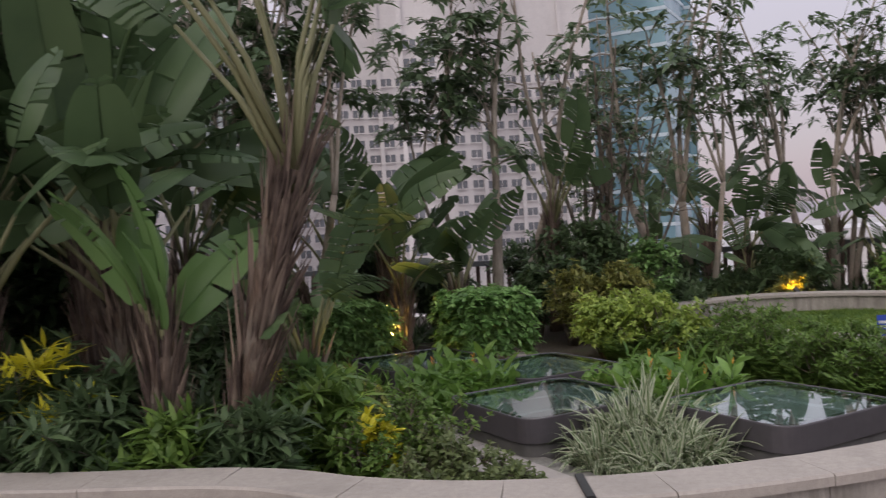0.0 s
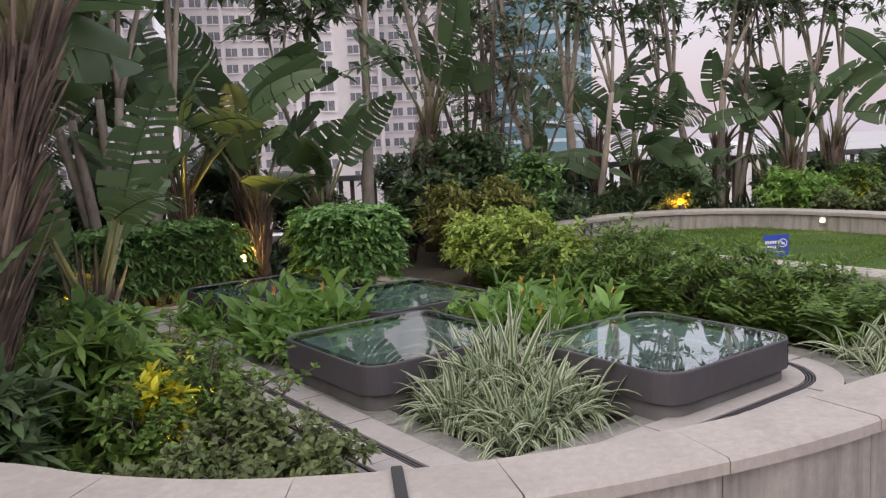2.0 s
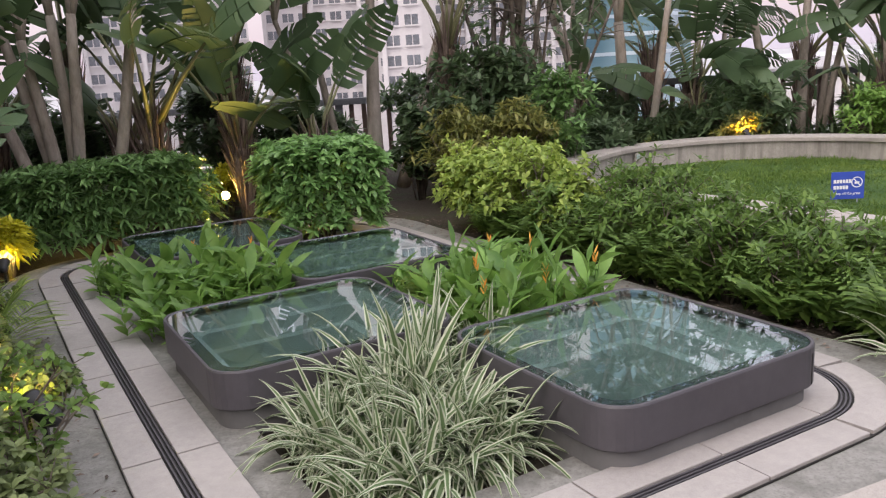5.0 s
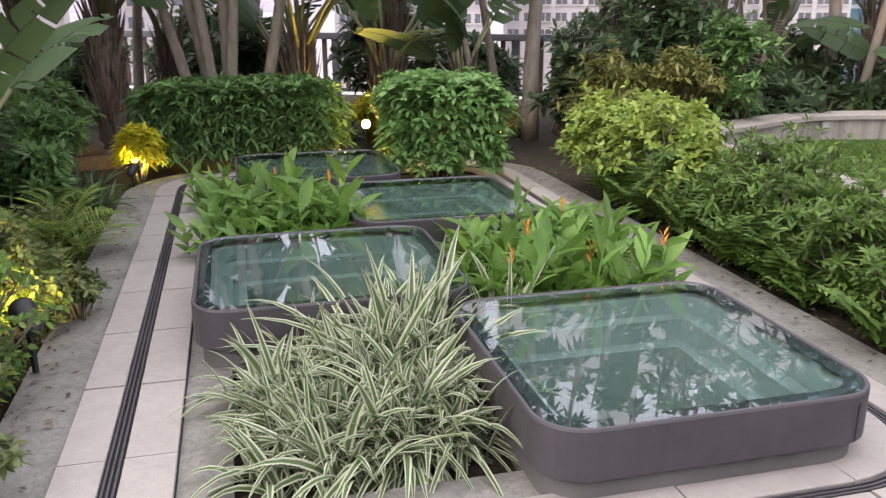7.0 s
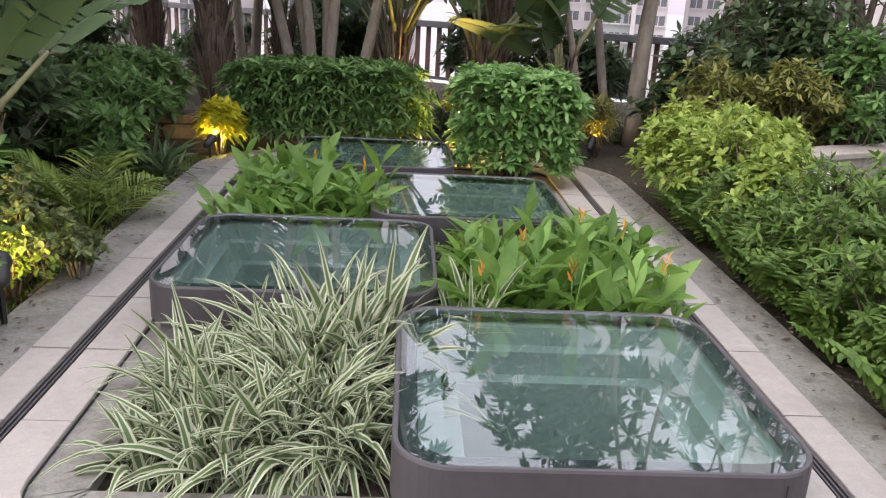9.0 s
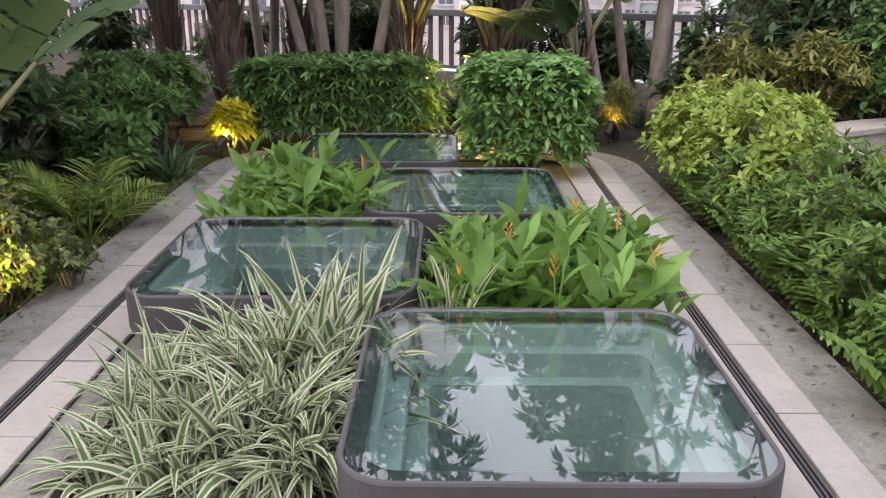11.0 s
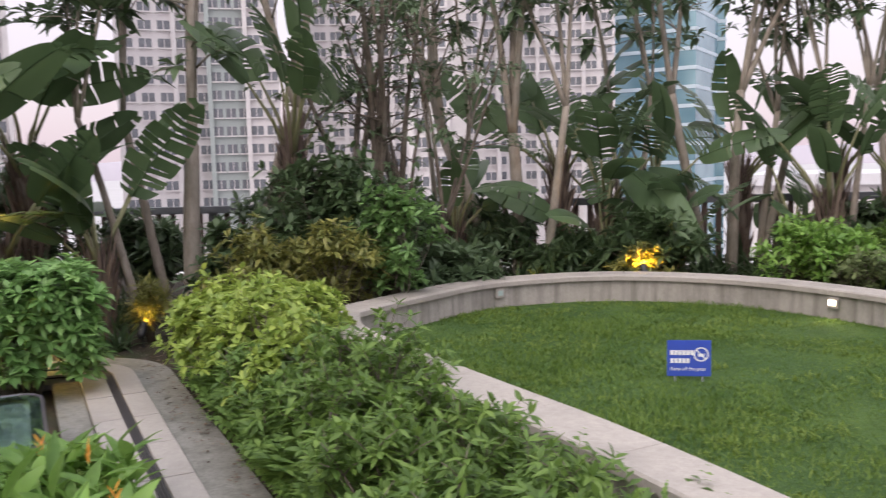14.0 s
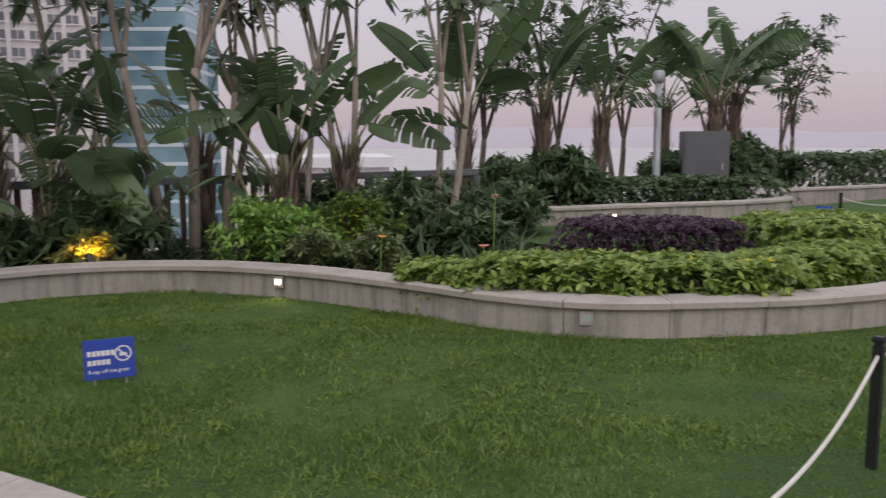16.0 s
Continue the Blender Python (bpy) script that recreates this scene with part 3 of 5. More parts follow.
for _ in range(18):
    spots.append((*bed(rr.uniform(3.95, 4.32), rr.uniform(4.4, 4.74)), rr.uniform(1.2, 1.5)))
for _ in range(5):
    spots.append((*bed(rr.uniform(4.60, 4.78), rr.uniform(4.74, 4.95)), rr.uniform(1.0, 1.25)))
for _ in range(14):
    spots.append((*bed(rr.uniform(4.0, 4.32), rr.uniform(3.95, 4.75)), rr.uniform(1.0, 1.25)))
scatter(spiders, spots)
spots = [(3.78, 6.12, 1.0), (3.95, 5.85, 1.1), (4.1, 6.2, 1.15), (3.92, 6.5, 1.0), (4.3, 6.5, 1.1), (4.15, 5.75, 1.1), (4.35, 6.0, 1.1), (3.72, 5.78, .9), (4.0, 6.0, 1.2), (3.62, 5.45, .7)]
scatter(spiders, spots)
retire(spiders)


def ginger(seed):
    """Cane plant with broad lance leaves up each stem."""
    rng = np.random.RandomState(seed)
    canes = []
    for _ in range(9):
        base, way, ln = [], [], []
        a, t = rng.uniform(0, 6.28), rng.uniform(.05, .35)
        d = np.array([np.cos(a) * np.sin(t), np.sin(a) * np.sin(t), np.cos(t)])
        foot = np.array([rng.normal(0, .09), rng.normal(0, .09), 0])
        h = rng.uniform(.22, .42)
        stem = tube_data([foot, foot + d * h * .5, foot + d * h], [.006, .005, .003], 5)
        for k in range(6):
            s = .35 + .65 * k / 5
            b = a + k * 2.4 + rng.normal(0, .3)
            e = rng.uniform(.4, 1.15)
            base.append(foot + d * h * s)
            way.append([np.cos(b) * np.cos(e), np.sin(b) * np.cos(e), np.sin(e)])
            ln.append(rng.uniform(.15, .30))
        ln = np.array(ln)
        canes.append(joined([leaves(base, way, ln, ln * .25, .25, 5, "lance", .3, 3, rng), stem]))
    return canes


gingers = []
for i in range(3):
    root = thing("ginger_plant", (0, 0, -5), "bright green broad-leaved ginger clump between skylights", "ginger plant", "ginger clumps")
    for cane in ginger(10 + i):
        adopt(to_object("cane", *cane, M["ginger"]), root, "leafy ginger cane")
    gingers.append(root)
spots = []
for _ in range(20):
    spots.append((*bed(rr.uniform(4.72, 5.62), rr.uniform(4.90, 5.95)), rr.uniform(.8, 1.2)))
for _ in range(30):
    spots.append((*bed(rr.uniform(3.36, 4.20), rr.uniform(6.2, 7.15)), rr.uniform(.75, 1.1)))
for _ in range(4):
    spots.append((*bed(rr.uniform(3.3, 3.42), rr.uniform(7.3, 8.2)), rr.uniform(.6, .8)))
scatter(gingers, spots)
retire(gingers)


def bract(seed):
    rng = np.random.RandomState(seed)
    st = tube_data([(0, 0, 0), (.01, 0, .22), (.02, .01, .42)], [.004, .004, .003], 5)
    n = 5
    b = np.array([(.02, .01, .40 + .018 * k) for k in range(n)])
    w = np.array([(.45 * (-1) ** k, rng.normal(0, .1), 1.0) for k in range(n)])
    return st, leaves(b, w, .06, .014, 0, 3, "lance", .6, 3, rng)


for k, (u, vv) in enumerate([(4.75, 4.85), (5.15, 4.86), (5.55, 4.95), (5.52, 5.5), (5.35, 5.75), (4.95, 5.3), (4.1, 6.9), (3.75, 7.1)]):
    st, fl = bract(k)
    x, y = bed(u, vv)
    root = thing("heliconia_flower", (x, y, -.05), "upright orange heliconia bract on a thin stem", "flower", "heliconia flowers", rr.uniform(0, 360))
    adopt(to_object("stem", *st, M["ginger"]), root)
    adopt(to_object("bract", *fl, M["flower"]), root, "orange pointed bract")


def fern(seed, size=.66):
    rng = np.random.RandomState(seed)
    pieces = []
    for _ in range(13):
        a, t = rng.uniform(0, 6.28), rng.uniform(.08, .72)
        L = size * rng.uniform(.7, 1.1)
        s = np.linspace(0, 1, 15)
        way = np.array([np.cos(a) * np.sin(t), np.sin(a) * np.sin(t), np.cos(t)])
        mid = way * (L * s)[:, None] - np.array([0, 0, 1.0]) * (.28 * L * s ** 2)[:, None]
        side = np.cross(way, [0, 0, 1.0])
        side /= np.linalg.norm(side) + 1e-9
        pieces.append(tube_data(mid[::3], np.linspace(.004, .0015, 5), 3))
        m = mid[3:]
        wl_ = .42 * L * np.sin(np.pi * (0.12 + .88 * s[3:]) ** .8) * .5 + .015
        for sg in (-1, 1):
            pieces.append(leaves(m, side * sg + way * .35 + rng.normal(0, .08, (len(m), 3)), wl_, wl_ * .28 + .006, .25, 2, "lance", .1, 2, rng))
    return joined(pieces)


ferns = [put("fern", fern(20 + i), M["fern"], (0, 0, -5), "lush green sword fern in the planting bed", "fern", "sword ferns") for i in range(4)]
spots = []
edge_line = [(2.6, 10.2), (3.05, 9.35), (3.55, 8.5), (4.05, 7.75), (4.5, 6.9), (4.6, 6.2)]
for _ in range(1200):
    u, vv = rr.uniform(6.42, 8.0), rr.uniform(2.3, 8.2)
    x, y = bed(u, vv)
    lim = np.interp(-y, [-q[1] for q in edge_line], [q[0] for q in edge_line])
    if x < lim - .05 and y > 6.3 and y < 10.0 and len(spots) < 170:
        spots.append((x, y, rr.uniform(.7, 1.1)))
scatter(ferns, spots)
spots = [(rr.uniform(-2.4, -.35), rr.uniform(4.45, 5.0), rr.uniform(.55, .85)) for _ in range(22)]
scatter(ferns, spots)


lime_ferns = [put("fern", fern(26 + i, .5), M["lime"], (0, 0, -5), "yellow-green fern fronds among the ginger leaves", "fern", "light ferns") for i in range(2)]
scatter(lime_ferns, [(*bed(rr.uniform(4.75, 5.6), rr.uniform(4.85, 5.9)), rr.uniform(.75, 1.1)) for _ in range(9)])
retire(lime_ferns)


def bush(seed, rx, ry, h, whorl_count, length, width, per=7, box=0.6, shape="lance", spread=.95, foot=0.12, layers=(1.0, .82, .6)):
    """Rosettes over a rounded box, several layers deep, with stems below."""
    rng = np.random.RandomState(seed)
    cs, ws = [], []
    for k, lay in enumerate(layers):
        n = int(whorl_count * (1, .6, .35)[k])
        area = np.array([ry * h, rx * h, rx * ry * 2]) / (ry * h + rx * h + rx * ry * 2)
        face = rng.choice(3, n, p=area)
        p = rng.uniform(-1, 1, (n, 3))
        p[np.arange(n), face] = rng.choice([-1.0, 1.0], n)
        p[:, 2] = np.where((face == 2) & (p[:, 2] < 0), 1.0, p[:, 2])
        kk = 2 / box
        d = p / np.sum(np.abs(p) ** kk, 1)[:, None] ** (1 / kk)
        e = d.copy()
        d = np.sign(d) * np.abs(d) ** (kk - 1)
        e += 0.06 * np.stack([np.sin(7 * e[:, 2] + 3 * e[:, 1] + seed), np.sin(6 * e[:, 0] + seed), np.sin(9 * e[:, 0] * rx / .5 - 5 * e[:, 1])], 1)
        e *= rng.uniform(.86, 1.10, (n, 1)) * lay
        c = e * [rx, ry, (h - foot) / 2] + [0, 0, foot + (h - foot) / 2]
        cs.append(c)
        ws.append(d * [1, 1, .6] + [0, 0, .7])
    fol = whorls(np.vstack(cs), np.vstack(ws), per, length, width, rng, spread, .12, shape)
    stems = []
    for _ in range(9):
        a = rng.uniform(0, 6.28)
        q = np.array([np.cos(a) * rx * .6, np.sin(a) * ry * .6, h * .7])
        stems.append(tube_data([(q[0] * .25, q[1] * .25, -.05), q * [.6, .6, .5], q], [.014, .010, .005], 5))
    return fol, joined(stems)


def plant_bush(name, at, data, leaf, label, category="shrub", group="", turn=0.0, bark="dark_bark"):
    root = thing(name, at, label, category, group, turn)
    adopt(to_object("foliage", *data[0], M[leaf]), root)
    adopt(to_object("woody_base", *data[1], M[bark]), root, "thin woody stems")
    return root


plant_bush("clipped_bush", (.42, 10.03, 0), bush(31, .48, .46, .89, 560, .11, .045, 7, .34, "oval"), "schefflera", "clipped rounded bush with glossy bright green leaf rosettes", turn=BED_TURN)
hx, hy = bed(3.58, 9.72)
plant_bush("hedge", (hx, hy, 0), bush(32, .93, .42, .78, 900, .14, .036, 8, .4), "shrub", "dark green clipped hedge behind the skylight bed", "hedge", turn=BED_TURN)
plant_bush("golden_bush", (2.15, 10.2, 0), bush(33, .54, .68, .68, 700, .08, .034, 6, .8, "oval"), "gold", "yellow-green golden duranta bush with twiggy stems", turn=-28)
plant_bush("yellow_croton", (-2.20, 9.30, 0), bush(42, .17, .16, .46, 85, .12, .034, 7, .9), "lamplit_croton_and_petal", "yellow croton lit from below by a spotlight, lamplight also in its leaf colour", "croton")
plant_bush("purple_hedge", (11.0, 10.95, 0), bush(48, 1.0, .5, .66, 1300, .07, .02, 7, .5), "purple", "dark purple loropetalum hedge beyond the lawn wall", "hedge", turn=-34)
plant_bush("yellow_hedge", (9.1, 9.35, 0), bush(49, 1.3, .42, .58, 760, .10, .045, 6, .5, "oval"), "lime", "low light green flowering hedge inside the wall", "hedge", turn=-38)
plant_bush("yellow_hedge", (11.0, 8.95, 0), bush(50, 1.05, .38, .56, 560, .10, .045, 6, .5, "oval"), "lime", "low light green flowering hedge inside the wall", "hedge", turn=3)
plant_bush("yellow_hedge", (8.05, 10.35, 0), bush(65, .45, .3, .5, 240, .10, .045, 6, .5, "oval"), "lime", "low light green flowering hedge inside the wall", "hedge", turn=-62)
plant_bush("green_hedge", (12.6, 10.0, 0), bush(51, .9, .8, .68, 620, .10, .045, 6, .5, "oval"), "lime", "light green hedge beside the purple one", "hedge")



def loose_shrub(seed, r, h, stems, length, width, per=5, shape="oval", twig=5, erect=1.0):
    """An uneven shrub: stems that lean outwards, side twigs, leaf whorls along them."""
    rng = np.random.RandomState(seed)
    tubes, cs, ws = [], [], []
    for _ in range(stems):
        a, q = rng.uniform(0, 6.28), rng.uniform(.1, 1.0)
        end = np.array([np.cos(a) * r * q, np.sin(a) * r * q, h * rng.uniform(.65, 1.1) * (1 - .35 * q * q)])
        foot = np.array([np.cos(a), np.sin(a), 0]) * r * .2 * q
        mid = foot * .6 + end * [.4, .4, .62] + rng.normal(0, .03, 3)
        tubes.append(tube_data([foot - [0, 0, .05], mid, end], [.009, .006, .003], 4))
        for _ in range(twig):
            s = rng.uniform(.25, 1)
            p = mid + (end - mid) * s if s > .5 else foot + (mid - foot) * (s + .4)
            d = ball(1, rng, -.2)[0] * [1, 1, .6] + [0, 0, .45 * erect]
            e = p + d * rng.uniform(.06, .16) * (r + h)
            tubes.append(tube_data([p, (p + e) / 2 + [0, 0, .01], e], [.004, .003, .002], 3))
            for w in (1.0, .55):
                cs.append(p + (e - p) * w)
                ws.append(d + rng.normal(0, .35, 3) + [0, 0, .3])
        cs.append(end)
        ws.append(end - mid)
    return whorls(np.array(cs), np.array(ws), per, length, width, rng, .95, .15, shape), joined(tubes)


TW = "small-leaved olive twiggy shrub spilling over the stone edge"
for k, (x, y, r, h) in enumerate([(-.30, 5.35, .42, .62), (-.62, 6.0, .30, .5), (-.05, 5.0, .34, .42), (-.62, 4.95, .35, .5), (.22, 4.62, .3, .32), (-.25, 4.45, .3, .36), (-1.25, 5.7, .4, .7)]):
    plant_bush("twiggy_shrub", (x, y, 0), loose_shrub(300 + k, r, h, 24, .05, .028, 5), "twig_leaf" if k % 3 else "fern", TW, group="twiggy shrubs")
for k, (x, y, r, h) in enumerate([(2.35, 9.45, .42, .68), (2.6, 9.0, .36, .6), (2.5, 10.0, .32, .66), (2.25, 9.95, .4, .74), (1.95, 10.3, .45, .74)]):
    plant_bush("golden_bush", (x, y, 0), loose_shrub(320 + k, r, h, 26, .085, .036, 6), "gold", "loose yellow-green duranta shoots above the ferns", group="golden bushes")
for k, (x, y, r, h) in enumerate([(2.95, 8.75, .4, .62), (3.3, 8.35, .36, .6), (3.55, 7.95, .34, .52), (3.2, 8.9, .35, .62), (2.75, 8.4, .3, .5), (3.0, 7.95, .3, .52), (3.35, 7.45, .3, .5), (3.75, 7.5, .3, .52), (3.6, 6.95, .3, .48), (4.0, 7.0, .3, .5), (2.5, 8.8, .28, .5)]):
    plant_bush("green_shrub", (x, y, 0), loose_shrub(340 + k, r, h, 17, .085, .026, 6, "lance", 5, 1.8), "fern", "narrow-leaved green shrub among the ferns", group="green shrubs")
for k, (x, y, r, h) in enumerate([(1.72, 11.55, .36, .9), (2.5, 11.7, .42, .98), (2.05, 11.9, .36, .8)]):
    plant_bush("croton", (x, y, 0), loose_shrub(360 + k, r, h, 26, .13, .034, 7, "lance"), "croton", "bronze-yellow croton behind the golden bush", "croton", "crotons")
plant_bush("low_croton", (.62, 11.85, 0), loose_shrub(382, .17, .45, 12, .2, .014, 7, "strap"), "croton", "orange-yellow narrow-leaved croton by a spotlight", "croton")
plant_bush("croton", (5.6, 13.42, 0), loose_shrub(383, .32, .56, 26, .10, .034, 6), "croton", "small-leaved croton glowing above a spotlight behind the wall", "croton")
plant_bush("low_croton", (-.54, 5.08, 0), loose_shrub(385, .16, .46, 10, .11, .034, 6), "lamplit_croton_and_petal", "small yellow croton lit from below among shrubs, lamplight also in its leaf colour", "croton")
plant_bush("leafy_shrub", (3.0, 12.1, 0), loose_shrub(370, .45, 1.2, 34, .12, .05, 6), "shrub", "fresh green leafy shrub by the lawn wall")
plant_bush("dark_shrub", (2.2, 12.8, 0), loose_shrub(371, .85, 1.5, 60, .15, .055, 7, twig=7), "dark_leaf", "dark rounded shrub under the trees")
plant_bush("dark_shrub", (1.3, 12.2, 0), loose_shrub(372, .3, .95, 18, .17, .06, 7), "dark_leaf", "dark glossy upright shrub behind the clipped bush")
plant_bush("leafy_shrub", (7.5, 13.2, 0), loose_shrub(373, .72, .74, 60, .12, .045, 6), "ginger", "rounded light green shrub behind the lawn wall")
plant_bush("leafy_shrub", (8.2, 12.3, 0), loose_shrub(374, .5, .5, 36, .10, .04, 6), "twig_leaf", "low green shrub behind the lawn wall")
plant_bush("flower_shrub", (8.5, 13.2, 0), loose_shrub(375, .6, .8, 40, .11, .04, 6), "fern", "green shrub lit orange by a spotlight")
plant_bush("leafy_shrub", (7.6, 12.6, 0), loose_shrub(376, .45, .55, 30, .10, .035, 6), "twig_leaf", "low olive shrub behind the lawn wall")
plant_bush("yellow_croton", (-.92, 11.86, 0), loose_shrub(377, .26, .46, 24, .10, .035, 7), "lamplit_croton_and_petal", "yellow croton lit from below by a spotlight, lamplight also in its leaf colour", "croton")
plant_bush("broad_shrub", (-1.05, 5.75, 0), loose_shrub(378, .38, .7, 13, .2, .075, 6, "lance"), "shrub", "broad-leaved fresh green shrub under the palm")
plant_bush("broad_shrub", (-2.2, 5.3, 0), loose_shrub(379, .6, .75, 26, .22, .05, 6, "lance"), "dark_leaf", "broad-leaved green shrub under the banana")
plant_bush("broad_shrub", (-3.0, 5.5, 0), loose_shrub(380, .6, .9, 26, .24, .06, 6, "lance"), "dark_leaf", "broad-leaved dark shrub under the banana")
plant_bush("leafy_shrub", (-2.0, 6.8, 0), loose_shrub(381, .6, 1.0, 36, .16, .06, 6), "dark_leaf", "dark leafy undergrowth behind the palm")
for k, (x, y, r, h) in enumerate([(-3.6, 7.4, .8, 2.0), (-4.4, 6.9, .9, 2.2), (-4.6, 8.3, .9, 2.0)]):
    plant_bush("dark_shrub", (x, y, 0), loose_shrub(520 + k, r, h, 52, .22, .075, 7, "lance", 7), "dark_leaf", "tall dark leafy shrub filling the corner under the palms", group="tall dark shrubs")
# understorey under the far trees
spots_u = [(-5.2, 12.6), (-4.0, 13.4), (-2.9, 12.6), (-1.2, 13.2), (-.2, 13.8), (1.6, 14.6), (2.9, 14.6), (3.9, 15.0), (5.0, 14.4), (6.1, 15.3), (8.2, 14.6), (9.4, 14.0), (9.9, 13.0), (10.8, 14.8), (11.9, 14.9), (5.9, 13.9), (3.5, 13.2), (8.9, 15.3), (-6.5, 11.5)]
for k, (x, y) in enumerate(spots_u):
    plant_bush("understorey_shrub", (x, y, 0), loose_shrub(400 + k, .6 + .1 * (k % 3), (.9, 1.3, 1.1, 1.5)[k % 4] * (1.0 if x < 3 else .62), 34, .2, .06, 7, "lance", 6), ("dark_leaf", "tree_leaf", "dark_leaf")[k % 3], "dark leafy understorey shrub beneath the trees", group="understorey shrubs")

# low ground cover along the rough grass
covers = [plant_bush("ground_cover", (0, 0, -5), loose_shrub(440 + k, .17, .2, 12, .055, .026, 5), ("twig_leaf", "fern", "lime")[k], "low mixed ground cover plant beside the stone edge", "ground cover", "ground cover plants") for k in range(3)]
spots = []
for k in range(85):
    u = rr.uniform(1.2, 2.5)
    vv = rr.uniform(3.9, 7.4)
    if u > 2.3 and vv > 6.3:
        continue
    spots.append((*bed(u, vv), rr.uniform(.8, 1.5)))
scatter(covers, spots)
retire(covers)

# arching areca fronds at the bed's edge
def areca(seed):
    rng = np.random.RandomState(seed)
    fronds = []
    for _ in range(9):
        pieces = []
        a, t = rng.uniform(0, 6.28), rng.uniform(.25, .9)
        L = rng.uniform(.7, 1.0)
        s = np.linspace(0, 1, 22)
        way = np.array([np.cos(a) * np.sin(t), np.sin(a) * np.sin(t), np.cos(t)])
        mid = way * (L * s)[:, None] - np.array([0, 0, 1.0]) * (.4 * L * s ** 2)[:, None]
        side = np.cross(way, [0, 0, 1.0])
        side /= np.linalg.norm(side) + 1e-9
        pieces.append(tube_data(mid[::3], np.linspace(.007, .002, 8), 4))
        m = mid[6:]
        for sg in (-1, 1):
            pieces.append(leaves(m, side * sg + way * .9 + rng.normal(0, .06, (len(m), 3)), .34 * np.sin(np.pi * (.2 + .75 * s[6:])) + .05, .018, .35, 3, "lance", .2, 3, rng))
        fronds.append(joined(pieces))
    return fronds


for seed_, mat_, x_, y_ in ((471, "lime", -1.15, 6.9), (472, "ginger", -1.75, 6.4)):
    palm = thing("areca_palm", (x_, y_, -.05), "young areca palm with arching yellow-green fronds", "palm", "areca palms")
    for frond in areca(seed_):
        adopt(to_object("frond", *frond, M[mat_]), palm)
for k, (u, vv, r, h) in enumerate([(1.72, 8.3, .40, .5), (1.5, 9.0, .4, .6), (1.15, 7.5, .4, .6)]):
    plant_bush("leafy_shrub", (*bed(u, vv), 0), loose_shrub(480 + k, r, h, 26, .13, .04, 7, "lance"), "shrub", "green leafy shrub at the edge of the rough grass", group="edge shrubs")

# low flowering plants lit by the spotlight at the edge
for k, (x, y, r, h) in enumerate([(-.50, 5.90, .18, .30), (-.72, 6.12, .22, .30), (-.45, 6.25, .16, .22)]):
    plant_bush("low_croton", (x, y, 0), loose_shrub(490 + k, r, h, 18, .05, .022, 6), ("lime", "gold", "twig_leaf")[k], "low yellow-green plant lit warmly beside the stone edge", "croton", "low yellow plants")
for k, (u, vv, r, h) in enumerate([(1.95, 8.75, .38, .62), (1.6, 9.35, .42, .75), (2.05, 8.0, .28, .42), (1.55, 8.3, .34, .6)]):
    plant_bush("leafy_shrub", (*bed(u, vv), 0), loose_shrub(500 + k, r, h, 30, .14, .042, 8, "lance"), "shrub", "fresh green leafy shrub at the edge of the rough grass", group="edge shrubs")
ledge = thing("stone_ledge", (*bed(1.75, 10.15), 0), "low ledge of stacked brown stones under the palm", "stones", turn=BED_TURN + 8)
for k, (x0, x1, z0, z1, d) in enumerate([(-.62, .1, -.05, .10, .22), (.12, .66, -.05, .09, .20), (-.5, .48, .102, .19, .15), (-.3, .25, .192, .26, .10)]):
    part("stone", box_data(x0, -d, z0, x1, d, z1, .02), M["ledge_stone"], ledge)

# ferns and dark broad leaves at the foot of the palm
for k, (x, y, r, h) in enumerate([(-1.2, 4.75, .32, .62), (-1.75, 4.72, .34, .6), (-2.3, 4.8, .4, .7), (-2.9, 4.95, .45, .8), (-.85, 5.25, .3, .6), (-3.5, 5.1, .5, .9)]):
    plant_bush("broad_shrub", (x, y, 0), loose_shrub(510 + k, r, h, 20, .2, .045, 6, "lance"), ("dark_leaf", "fern", "dark_leaf")[k % 3], "dark narrow-leaved shrub at the foot of the palm", group="shrubs under the palm")

# left bed in front of the palm
plant_bush("leafy_shrub", (-2.95, 8.75, 0), loose_shrub(58, .5, .62, 34, .15, .045, 7, "lance"), "shrub", "green leafy shrub beside the hedge")
plant_bush("low_croton", (-2.65, 5.15, 0), loose_shrub(60, .24, 1.25, 5, .24, .035, 6, "lance", 4), "lamplit_croton_and_petal", "yellow croton lit warmly under the banana, lamplight also in its leaf colour", "croton")
plant_bush("leafy_shrub", (-4.2, 6.2, 0), bush(61, .9, .7, 1.0, 300, .2, .06, 6, .9), "dark_leaf", "dark leafy undergrowth under the palms")
plant_bush("leafy_shrub", (-3.8, 9.6, 0), bush(62, .7, .6, .8, 260, .14, .05, 6, .9, "oval"), "shrub", "green leafy shrub under the palms")


